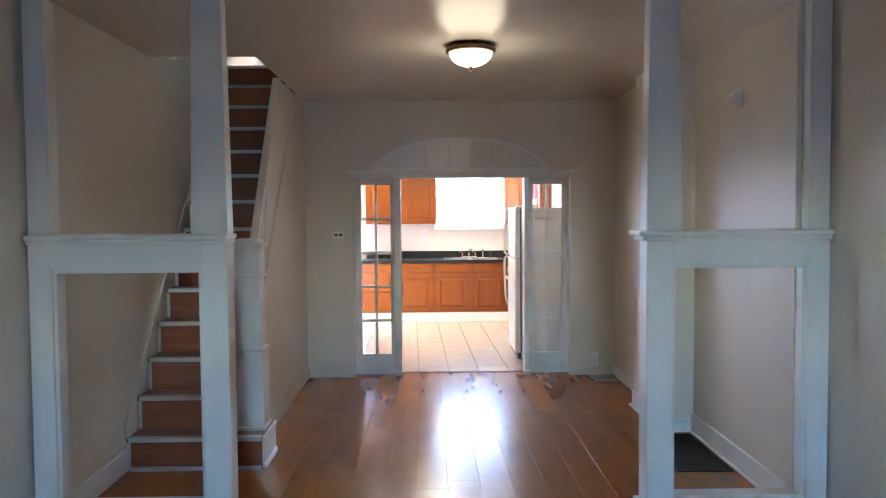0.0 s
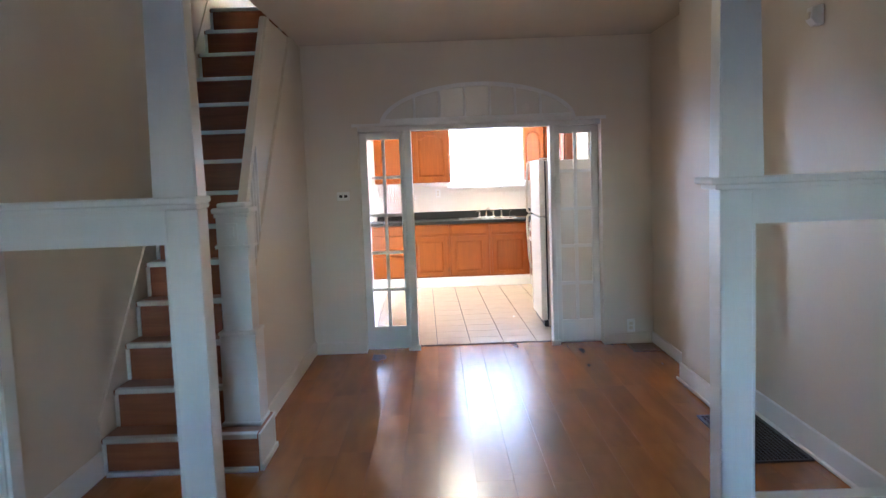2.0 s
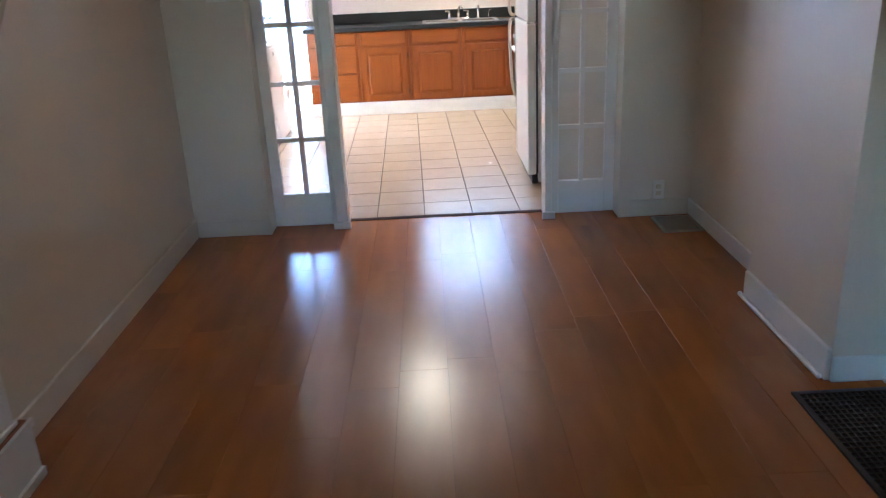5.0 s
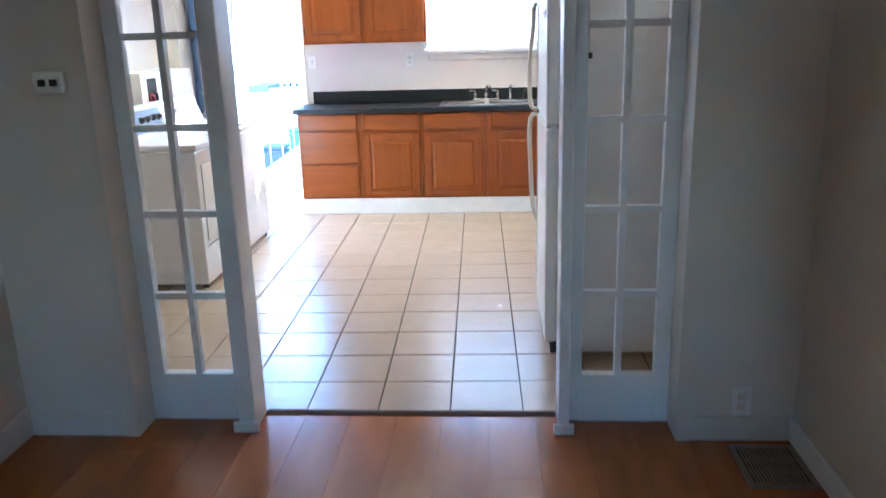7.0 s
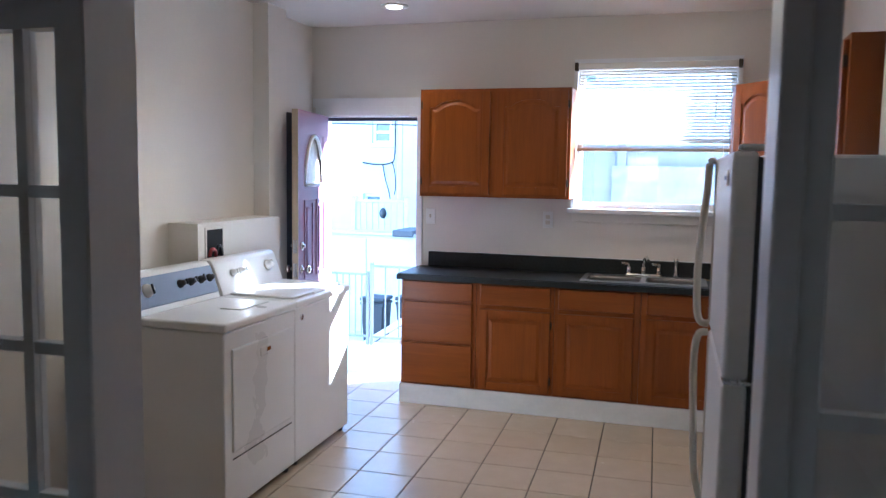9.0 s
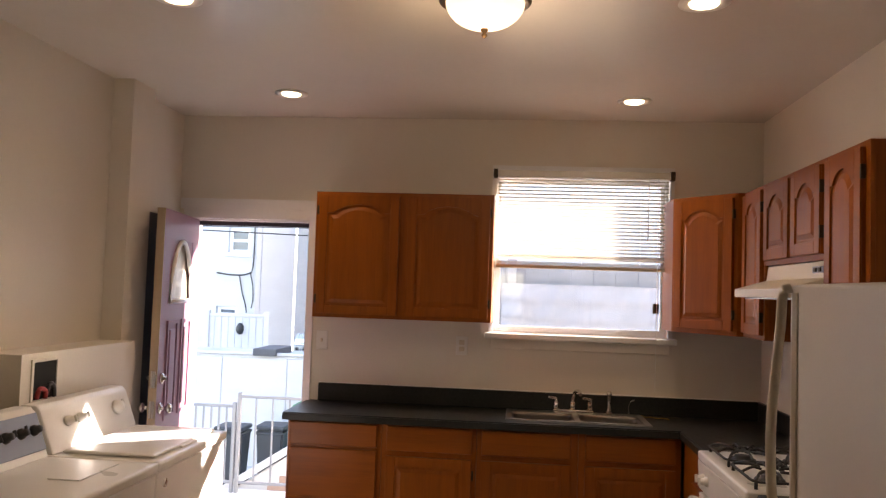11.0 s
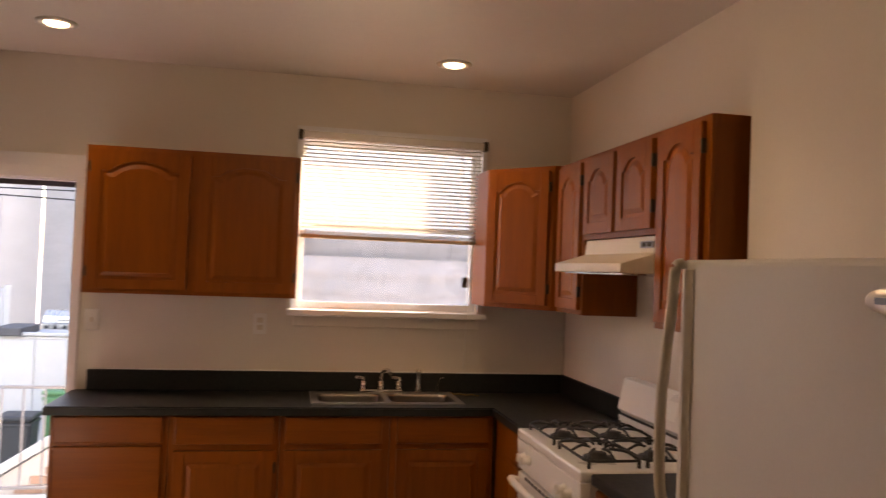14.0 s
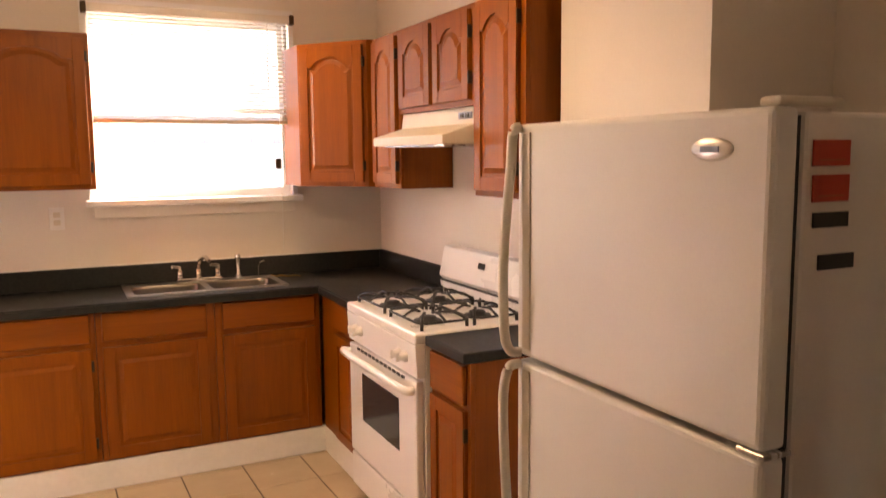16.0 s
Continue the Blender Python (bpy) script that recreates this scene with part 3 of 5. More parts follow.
def sidelight(name, x0, x1, g0, g1):
    t = thing(name, ((x0 + x1) / 2, 8.17, 0), "white-painted ten-pane glazed side panel of the kitchen opening", "sidelight", "glazed side panels", "structure")
    y0, y1 = 8.135, 8.178
    part("stile", box(x0, g0, y0, y1, 0.0, 1.945, 0.003), TRIM, t)
    part("stile", box(g1, x1, y0, y1, 0.0, 1.945, 0.003), TRIM, t)
    part("rail", box(g0, g1, y0, y1, 0.0, 0.203), TRIM, t)
    part("rail", box(g0, g1, y0, y1, 1.880, 1.945), TRIM, t)
    mid = (g0 + g1) / 2
    zs = [0.203 + (1.880 - 0.203) * k / 5 for k in range(6)]
    part("muntin", box(mid - 0.013, mid + 0.013, y0 + 0.004, y1 - 0.004, 0.203, 1.880), TRIM, t)
    for z in zs[1:-1]:
        part("muntin", boxes((g0, mid - 0.013, y0 + 0.006, y1 - 0.006, z - 0.013, z + 0.013), (mid + 0.013, g1, y0 + 0.006, y1 - 0.006, z - 0.013, z + 0.013)), TRIM, t)
    for a, b in ((g0, mid - 0.013), (mid + 0.013, g1)):
        for k in range(5):
            p = part("pane", box(a, b, 8.154, 8.158, zs[k] + (0.013 if k else 0), zs[k + 1] - (0.013 if k < 4 else 0)), GLASS, t)
            p.visible_shadow = False
    return t


sidelight("window_sidelight_1", -0.49, -0.098, -0.426, -0.137)
sidelight("window_sidelight_2", 1.222, 1.62, 1.277, 1.560)

arch = thing("window_transom", (0.556, 7.99, 2.01), "white arched transom with painted panes above the opening", "transom", "", "structure")
AX, AW, AH = 0.556, 0.845, 0.325


def arch_z(x, w, h):
    u = max(0.0, 1 - ((x - AX) / w) ** 2)
    return 2.012 + h * u ** 0.55


def arch_line(w, h, n=40):
    return [(AX + w * math.cos(math.pi * k / n), arch_z(AX + w * math.cos(math.pi * k / n), w, h)) for k in range(n + 1)]


part("pane", prism(arch_line(AW - 0.03, AH - 0.03)[::-1], "y", 7.993, 7.9995), FROST, arch)
bm = bmesh.new()
outer, inner = arch_line(AW, AH), arch_line(AW - 0.035, AH - 0.035)
loops = [[bm.verts.new((x, y, z)) for x, z in line] for line, y in ((outer, 7.9995), (outer, 7.972), (inner, 7.972), (inner, 7.9995))]
for a, b in zip(loops, loops[1:]):
    for k in range(len(a) - 1):
        bm.faces.new((a[k], a[k + 1], b[k + 1], b[k]))
bmesh.ops.recalc_face_normals(bm, faces=bm.faces[:])
part("arch_moulding", bm, TRIM, arch)
part("sill_bar", box(AX - AW + 0.03, AX + AW - 0.03, 7.976, 7.993, 2.012, 2.048, 0.004), TRIM, arch)
for k in range(6):
    x = AX - 0.545 + 0.218 * k
    part("mullion", box(x - 0.011, x + 0.011, 7.980, 7.993, 2.048, arch_z(x, AW - 0.03, AH - 0.03) - 0.004, 0.003), TRIM, arch)

# ---- living room fittings ----


def grille(name, x0, x1, y0, y1, mat, label, bars_x, bars_y):
    t = thing(name, ((x0 + x1) / 2, (y0 + y1) / 2, 0), label, "floor vent")
    # Flat dark sheet painted as the shade below the bars.
    part("shade_sheet", box(x0 + 0.01, x1 - 0.01, y0 + 0.01, y1 - 0.01, 0.0005, 0.0025), RECESS_SHADE, t)
    part("frame", boxes((x0, x1, y0, y0 + 0.02, 0, 0.010), (x0, x1, y1 - 0.02, y1, 0, 0.010), (x0, x0 + 0.02, y0 + 0.02, y1 - 0.02, 0, 0.010), (x1 - 0.02, x1, y0 + 0.02, y1 - 0.02, 0, 0.010)), mat, t)
    for k in range(1, bars_x):
        x = x0 + 0.02 + (x1 - x0 - 0.04) * k / bars_x
        part("bar", box(x - 0.003, x + 0.003, y0 + 0.02, y1 - 0.02, 0.003, 0.008), mat, t)
    for k in range(1, bars_y):
        y = y0 + 0.02 + (y1 - y0 - 0.04) * k / bars_y
        part("bar", box(x0 + 0.02, x1 - 0.02, y - 0.003, y + 0.003, 0.003, 0.0085), mat, t)


grille("floor_grille", 1.75, 2.105, 5.08, 5.88, GRILLE, "brown metal cold-air floor grille with a lattice of holes", 14, 28)
grille("floor_register", 1.805, 2.040, 7.66, 7.94, GRILLE_TAN, "tan metal floor register by the wall", 16, 3)

thermo = thing("thermostat", (-0.634, 7.99, 1.396), "small white wall thermostat with dark dials", "thermostat")
part("body", box(-0.690, -0.578, 7.968, 8.0, 1.358, 1.434, 0.008, 2), WHITE_PLASTIC, thermo)
part("dial", box(-0.668, -0.640, 7.963, 7.969, 1.384, 1.408, 0.002), DARK, thermo)
part("dial", box(-0.625, -0.597, 7.963, 7.969, 1.384, 1.408, 0.002), DARK, thermo)

sensor = thing("motion_sensor", (2.13, 5.15, 2.28), "small white corner motion sensor", "sensor")
part("case", prism([(2.149, 2.335), (2.095, 2.325), (2.085, 2.265), (2.11, 2.235), (2.149, 2.235)], "y", 5.12, 5.19, 0.004), WHITE_PLASTIC, sensor)
part("lens", box(2.080, 2.092, 5.135, 5.175, 2.265, 2.300, 0.003), IVORY, sensor)


def outlet(at, normal, kind="outlet", mat=WHITE_PLASTIC):
    """A wall plate; normal is the direction it faces: '-y' or 'x'."""
    x, y, z = at
    t = thing("wall_" + kind, at, "white plastic double socket plate on the wall" if kind == "outlet" else "white plastic light switch plate on the wall", kind)
    part("plate", box(x - 0.036, x + 0.036, y - 0.007, y, z - 0.058, z + 0.058, 0.003, 2), mat, t)
    if kind == "outlet":
        for dz in (-0.02, 0.02):
            part("socket", box(x - 0.016, x + 0.016, y - 0.010, y - 0.006, z + dz - 0.014, z + dz + 0.014, 0.003), IVORY, t)
    else:
        part("toggle", box(x - 0.006, x + 0.006, y - 0.018, y - 0.006, z - 0.012, z + 0.012, 0.002), IVORY, t)
    return t


outlet((1.86, 8.0, 0.16), "-y")


def dome_lamp(at, label, r=0.165, glow=GLOW):
    x, y, z = at
    t = thing("ceiling_lamp", at, label, "ceiling lamp", "dome ceiling lamps")
    part("canopy", lathe([(0.0005, 0), (r * 0.82, 0), (r * 0.92, -0.012), (r, -0.030), (r * 1.0, -0.044), (r * 0.9, -0.050), (r * 0.84, -0.048)], at, "z", 36), BRONZE, t)
    prof = [(r * 0.86 * math.cos(a), -0.046 - 0.095 * math.sin(a)) for a in [math.pi / 2 * k / 10 for k in range(10)]] + [(0.006, -0.141)]
    part("shade", lathe(prof, at, "z", 36), glow, t, "lit frosted glass bowl")
    part("finial", lathe([(0.012, -0.138), (0.014, -0.146), (0.006, -0.156), (0.011, -0.166), (0.0005, -0.176)], at, "z", 14), BRONZE, t)
    return t


dome_lamp((0.517, 5.50, CZ), "bronze-rimmed dome ceiling lamp with lit frosted bowl")
dome_lamp((0.375, 10.28, CZ), "bronze-rimmed dome kitchen lamp with lit frosted bowl", glow=GLOW_KITCHEN)

# ---- kitchen: cabinets ----


def arch_edge(u0, u1, v, rise, n=10):
    """Points from u1 to u0 along a cathedral arch that springs at height v."""
    pts = []
    for k in range(n + 1):
        f = k / n
        s = abs(2 * f - 1)
        e = 0.0 if s > 0.78 else rise * (1 - (s / 0.78) ** 2) ** 0.7
        pts.append((u1 + (u0 - u1) * f, v + e))
    return pts


def cabinet_door(parent, m, w, h, arched, mat, hinge=""):
    """A raised-panel door; m puts its lower left corner (seen from the front), u to the right, front towards -y."""
    f = 0.052
    bm = box(0, w, -0.012, 0, 0, h)
    bm.transform(m)
    door = part("door", bm, mat, parent)
    for nm, c in (("stile", (0, f, -0.020, -0.0122, 0, h)), ("stile", (w - f, w, -0.020, -0.0122, 0, h)), ("rail", (f, w - f, -0.020, -0.0122, 0, f))):
        bm = box(*c, 0.0015)
        bm.transform(m)
        part(nm, bm, mat, door)
    rise = min(0.05, 0.22 * w) if arched else 0.0
    low = arch_edge(f, w - f, h - f - rise, rise) if arched else [(w - f, h - f), (f, h - f)]
    top = prism([(f, h), (w - f, h)] + low, "y", -0.020, -0.0122)
    top.transform(m)
    part("rail", top, mat, door)
    g = f + 0.014
    inner = [(g, g), (w - g, g)] + ([(w - g, h - g - rise)] + arch_edge(g, w - g, h - g - rise, rise)[1:-1] + [(g, h - g - rise)] if arched else [(w - g, h - g), (g, h - g)])
    bm = bmesh.new()
    cu, cv = w / 2, h / 2
    k = 0.020
    ring0 = [bm.verts.new((u, -0.0122, v)) for u, v in inner]
    ring1 = [bm.verts.new((cu + (u - cu) * (1 - k / (cu - g)), -0.0200, v + (k if v < cv else -k))) for u, v in inner]
    n = len(inner)
    for i in range(n):
        bm.faces.new((ring0[i], ring0[(i + 1) % n], ring1[(i + 1) % n], ring1[i]))
    bm.faces.new(ring1)
    bmesh.ops.recalc_face_normals(bm, faces=bm.faces[:])
    bm.transform(m)
    part("raised_panel", bm, mat, door)
    if hinge:
        u = w + 0.001 if hinge == "r" else -0.011
        for v in (0.06, h - 0.11):
            bm = box(u, u + 0.010, -0.022, -0.004, v, v + 0.05, 0.002)
            bm.transform(m)
            part("hinge", bm, HINGE, door)
    return door


def drawer_front(parent, m, w, h, mat):
    bm = box(0, w, -0.020, 0, 0, h, 0.006, 2)
    bm.transform(m)
    return part("drawer", bm, mat, parent)


def facing(x, y, z, way):
    """The pose of a front's lower left corner: way '-y' faces the camera's start, '-x' faces west."""
    return pose(x, y, z) if way == "-y" else pose(x, y, z, 0, 0, -90)


FY, WY, KZ, TOPZ = 11.905, 12.388, 0.135, 0.873
bases = "base cabinets along the back wall"


def base_north(name, x0, x1, label):
    t = thing(name, ((x0 + x1) / 2, (FY + WY) / 2, KZ), label, "cabinet", bases)
    carcass(t, CAB, face_frame=[(x0, x1, FY, FY + 0.018, KZ, TOPZ)], side_panel=[(x0, x0 + 0.016, FY + 0.018, WY, KZ, TOPZ), (x1 - 0.016, x1, FY + 0.018, WY, KZ, TOPZ)], base_panel=[(x0 + 0.016, x1 - 0.016, FY + 0.018, WY, KZ, KZ + 0.016)])
    return t


t = base_north("drawer_cabinet", -0.745, -0.212, "honey-stained three-drawer base cabinet on a white plinth")
for z0, z1 in ((0.735, 0.862), (0.445, 0.720), (0.150, 0.432)):
    drawer_front(t, facing(-0.728, FY, z0, "-y"), 0.492, z1 - z0, CAB_X)
for x0, x1, h in ((-0.210, 0.316, "r"), (0.318, 0.868, ""), (0.870, 1.414, "")):
    t = base_north("base_cabinet", x0, x1, "honey-stained base cabinet with one drawer and raised-panel door")
    a, b = {-0.210: (-0.182, 0.292), 0.318: (0.345, 0.828), 0.870: (0.905, 1.385)}[x0]
    drawer_front(t, facing(a, FY, 0.725, "-y"), b - a, 0.137, CAB_X)
    cabinet_door(t, facing(a, FY, 0.150, "-y"), b - a, 0.545, False, CAB, h)
t = thing("corner_base_cabinet", (1.7, 11.6, KZ), "narrow honey-stained corner base cabinet beside the stove", "cabinet", "base cabinets along the side wall")
carcass(t, CAB, face_frame=[(1.430, 1.448, 11.345, 11.900, KZ, TOPZ)], side_panel=[(1.448, 1.966, 11.345, 11.361, KZ, TOPZ)])
drawer_front(t, facing(1.430, 11.660, 0.725, "-x"), 0.300, 0.137, CAB_Y)
cabinet_door(t, facing(1.430, 11.660, 0.150, "-x"), 0.300, 0.545, False, CAB)
t = thing("small_base_cabinet", (1.7, 10.4, KZ), "narrow honey-stained base cabinet with one drawer and door", "cabinet", "base cabinets along the side wall")
carcass(t, CAB, face_frame=[(1.440, 1.458, 10.240, 10.555, KZ, TOPZ)], side_panel=[(1.458, 1.966, 10.240, 10.256, KZ, TOPZ), (1.458, 1.966, 10.539, 10.555, KZ, TOPZ)])
drawer_front(t, facing(1.440, 10.535, 0.715, "-x"), 0.270, 0.145, CAB_Y)
cabinet_door(t, facing(1.440, 10.535, 0.150, "-x"), 0.270, 0.545, False, CAB, "r")
structure("trim_plinth", boxes((-0.752, 1.425, 11.890, 11.925, 0.0, KZ), (1.425, 1.450, 11.345, 11.925, 0.0, KZ), (1.450, 1.470, 10.245, 10.55, 0.0, KZ), (-0.752, -0.73, 11.925, 12.385, 0.0, KZ)), PLINTH, "white painted board plinth below the cabinets", "plinth")

# worktop in one L with its upstands
SX0, SX1, SY0, SY1 = 0.470, 1.270, 11.955, 12.345
top = thing("countertop", (0.6, 12.1, TOPZ), "charcoal laminate L-shaped countertop with upstand", "countertop")
part("top", cell_slab([-0.768, SX0 + 0.02, SX1 - 0.02, 1.405, 1.967], [11.343, 11.868, SY0 + 0.02, SY1 - 0.02, WY], lambda u, v: (v > 11.868 or u > 1.405) and not (SX0 + 0.02 < u < SX1 - 0.02 and SY0 + 0.02 < v < SY1 - 0.02), "z", TOPZ, 0.912), COUNTER, top)
part("front_edge", boxes((-0.770, 1.400, 11.860, 11.868, TOPZ - 0.002, 0.906), (1.397, 1.405, 11.343, 11.868, TOPZ - 0.002, 0.906)), COUNTER, top)
part("upstand", box(-0.700, 1.948, 12.366, WY, 0.912, 1.022, 0.004), COUNTER, top)
part("upstand", box(1.948, 1.967, 11.343, 12.388, 0.912, 1.022, 0.004), COUNTER, top)
part("caulk_line", boxes((-0.700, 1.948, 12.378, 12.389, 1.022, 1.028)), WHITE_PLASTIC, top)
small_top = thing("small_countertop", (1.7, 10.4, TOPZ), "short charcoal laminate countertop between stove and fridge", "countertop")
part("top", box(1.412, 1.967, 10.236, 10.557, TOPZ, 0.912, 0.006, 2), COUNTER, small_top)

# double-bowl sink
sink = thing("sink", (0.87, 12.15, 0.915), "stainless steel double-bowl sink set into the countertop", "sink")
BX = (SX0 + 0.035, 0.855, 0.885, SX1 - 0.035)
part("rim", cell_slab([SX0, BX[0], BX[1], BX[2], BX[3], SX1], [SY0, SY0 + 0.04, SY1 - 0.085, SY1], lambda u, v: not (SY0 + 0.04 < v < SY1 - 0.085 and (BX[0] < u < BX[1] or BX[2] < u < BX[3])), "z", 0.9125, 0.919), SINK_STEEL, sink)
for a, b in ((BX[0], BX[1]), (BX[2], BX[3])):
    bm = bmesh.new()
    rings = []
    for inset, z in ((-0.002, 0.9180), (0.003, 0.9176), (0.007, 0.910), (0.009, 0.900), (0.014, 0.800), (0.020, 0.782), (0.034, 0.770), (0.060, 0.766)):
        x0, x1, y0, y1 = a + inset, b - inset, SY0 + 0.04 + inset, SY1 - 0.085 - inset
        ring = []
        r = 0.003 if inset < 0 else 0.055 - inset * 0.3
        for cx, cy, st in ((x1 - r, y1 - r, 0), (x0 + r, y1 - r, 90), (x0 + r, y0 + r, 180), (x1 - r, y0 + r, 270)):
            for k in range(5):
                an = radians(st + 22.5 * k)
                ring.append(bm.verts.new((cx + r * math.cos(an), cy + r * math.sin(an), z)))
        rings.append(ring)
    for p, q in zip(rings, rings[1:]):
        for k in range(len(p)):
            bm.faces.new((p[k], p[(k + 1) % len(p)], q[(k + 1) % len(q)], q[k])).smooth = True
    bm.faces.new(rings[-1])
    bmesh.ops.recalc_face_normals(bm, faces=bm.faces[:])
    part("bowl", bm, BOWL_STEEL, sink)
    part("drain", lathe([(0.04, 0.766), (0.038, 0.770), (0.02, 0.768), (0.0005, 0.767)], ((a + b) / 2, (SY0 + SY1) / 2 - 0.02, 0), "z", 16), CHROME, sink)
tap = thing("kitchen_tap", (0.86, 12.30, 0.919), "chrome two-handle kitchen tap with side sprayer", "tap")
part("deck", box(0.745, 0.985, 12.282, 12.325, 0.919, 0.938, 0.006, 2), CHROME, tap)
part("spout", tube(curve_points([(0.862, 12.303, 0.935), (0.862, 12.300, 0.99), (0.868, 12.270, 1.04), (0.885, 12.20, 1.060), (0.895, 12.15, 1.045)]), 0.011), CHROME, tap)
part("spout_head", lathe([(0.016, 0.935), (0.017, 0.96), (0.013, 0.985)], (0.862, 12.303, 0), "z", 14), CHROME, tap)
for x, s in ((0.765, -1), (0.962, 1)):
    h = part("handle", lathe([(0.016, 0.936), (0.015, 0.970), (0.010, 0.985)], (x, 12.303, 0), "z", 14), CHROME, tap)
    part("lever", tube(curve_points([(x, 12.303, 0.978), (x + 0.004 * s, 12.290, 1.000), (x - 0.045, 12.265, 1.010)]), 0.008), CHROME, h)
part("sprayer", lathe([(0.017, 0.919), (0.016, 0.945), (0.011, 0.955), (0.014, 1.03), (0.019, 1.045), (0.010, 1.055)], (1.075, 12.303, 0), "z", 14), CHROME, tap)
part("hose_loop", tube(curve_points([(1.19, 12.31, 0.919), (1.19, 12.31, 0.97), (1.20, 12.30, 1.00), (1.22, 12.29, 1.01)]), 0.003, 6), CHROME, tap)

chain = thing("plug_chain", (1.34, 12.26, 0.914), "thin brass plug chain lying on the countertop", "chain")
part("links", tube(curve_points([(1.262, 12.305, 0.922), (1.285, 12.285, 0.9155), (1.315, 12.30, 0.9155), (1.345, 12.262, 0.9155), (1.385, 12.275, 0.9155), (1.41, 12.235, 0.9155)]), 0.0035, 6), BRASS, chain)

# wall cabinets
t = thing("wall_cabinet", (-0.15, 12.2, 1.44), "dark honey-stained two-door wall cabinet beside the window", "cabinet", "wall cabinets")
UY = 12.082
carcass(t, CAB, face_frame=[(-0.682, 0.368, UY, UY + 0.018, 1.440, 2.180)], side_panel=[(-0.682, -0.666, UY + 0.018, WY, 1.440, 2.180), (0.352, 0.368, UY + 0.018, WY, 1.440, 2.180)], base_panel=[(-0.666, 0.352, UY + 0.018, WY, 1.440, 1.456)], top_panel=[(-0.666, 0.352, UY + 0.018, WY, 2.164, 2.180)])
cabinet_door(t, facing(-0.660, UY, 1.462, "-y"), 0.478, 0.694, True, CAB, "l")
cabinet_door(t, facing(-0.130, UY, 1.462, "-y"), 0.478, 0.694, True, CAB, "r")
UX = 1.688
CORNER = [(1.966, WY), (1.385, WY), (1.385, 12.085), (1.655, 11.758), (1.966, 11.758)]
t = thing("corner_wall_cabinet", (1.7, 12.1, 1.43), "honey-stained diagonal corner wall cabinet with arched door", "cabinet", "wall cabinets")
part("body", prism(CORNER, "z", 1.430, 2.180), CAB, t)
dv = Vector((1.655 - 1.385, 11.758 - 12.085, 0))
ang = math.degrees(math.atan2(dv.y, dv.x))
cabinet_door(t, pose(1.385, 12.085, 1.455, 0, 0, ang) @ pose(0.022, 0, 0), dv.length - 0.044, 0.700, True, CAB, "r")


def wall_cab_east(name, y0, y1, z0, doors, label):
    t = thing(name, (1.8, (y0 + y1) / 2, z0), label, "cabinet", "wall cabinets")
    carcass(t, CAB, face_frame=[(UX, UX + 0.018, y0, y1, z0, 2.178)], side_panel=[(UX + 0.018, 1.966, y0, y0 + 0.016, z0, 2.178), (UX + 0.018, 1.966, y1 - 0.016, y1, z0, 2.178)], base_panel=[(UX + 0.018, 1.966, y0 + 0.016, y1 - 0.016, z0, z0 + 0.016)], top_panel=[(UX + 0.018, 1.966, y0 + 0.016, y1 - 0.016, 2.162, 2.178)])
    for a, b, h in doors:
        cabinet_door(t, facing(UX, b, z0 + 0.024, "-x"), b - a, 2.178 - z0 - 0.046, True, CAB, h)
    return t


wall_cab_east("narrow_wall_cabinet", 11.405, 11.757, 1.430, [(11.430, 11.735, "r")], "narrow honey-stained wall cabinet with arched door")
wall_cab_east("short_wall_cabinet", 10.660, 11.403, 1.785, [(11.045, 11.380, ""), (10.685, 11.010, "r")], "short honey-stained double wall cabinet above the hood")
wall_cab_east("tall_wall_cabinet", 10.285, 10.658, 1.430, [(10.320, 10.635, "r")], "honey-stained wall cabinet with arched raised-panel door")

# range hood
hood = thing("range_hood", (1.75, 11.03, 1.60), "almond enamel range hood under the wall cabinet", "range hood")
part("housing", prism([(1.966, 1.783), (1.700, 1.783), (1.690, 1.715), (1.545, 1.670), (1.545, 1.633), (1.966, 1.633)], "y", 10.662, 11.40, 0.004), IVORY, hood)
part("filter", box(1.58, 1.92, 10.72, 11.34, 1.627, 1.6325), STEEL, hood)
part("switch_plate", box(1.686, 1.694, 10.69, 10.80, 1.735, 1.762, 0.002), GREY_PANEL, hood)
for k in range(2):
    part("switch", box(1.680, 1.688, 10.705 + 0.045 * k, 10.730 + 0.045 * k, 1.740, 1.757, 0.002), DARK, hood)

# gas stove
stove = thing("gas_stove", (1.68, 10.95, 0), "white enamel freestanding gas stove with black grates", "stove")
SXF, SYA, SYB = 1.385, 10.562, 11.338
part("body", box(SXF + 0.03, 1.93, SYA + 0.004, SYB - 0.004, 0.03, 0.875, 0.004), ENAMEL, stove)
part("cooktop", box(SXF - 0.012, 1.93, SYA, SYB, 0.876, 0.918, 0.010, 3), ENAMEL, stove)
part("control_panel", prism([(SXF + 0.03, 0.740), (SXF - 0.004, 0.745), (SXF - 0.012, 0.876), (SXF + 0.03, 0.876)], "y", SYA, SYB, 0.004), ENAMEL, stove)
odoor = part("oven_door", box(SXF - 0.006, SXF + 0.028, SYA + 0.008, SYB - 0.008, 0.215, 0.730, 0.008, 2), ENAMEL, stove)
part("oven_window", box(SXF - 0.009, SXF - 0.005, 10.74, 11.16, 0.40, 0.62, 0.002), OVEN_GLASS, odoor, "dark glass oven window")
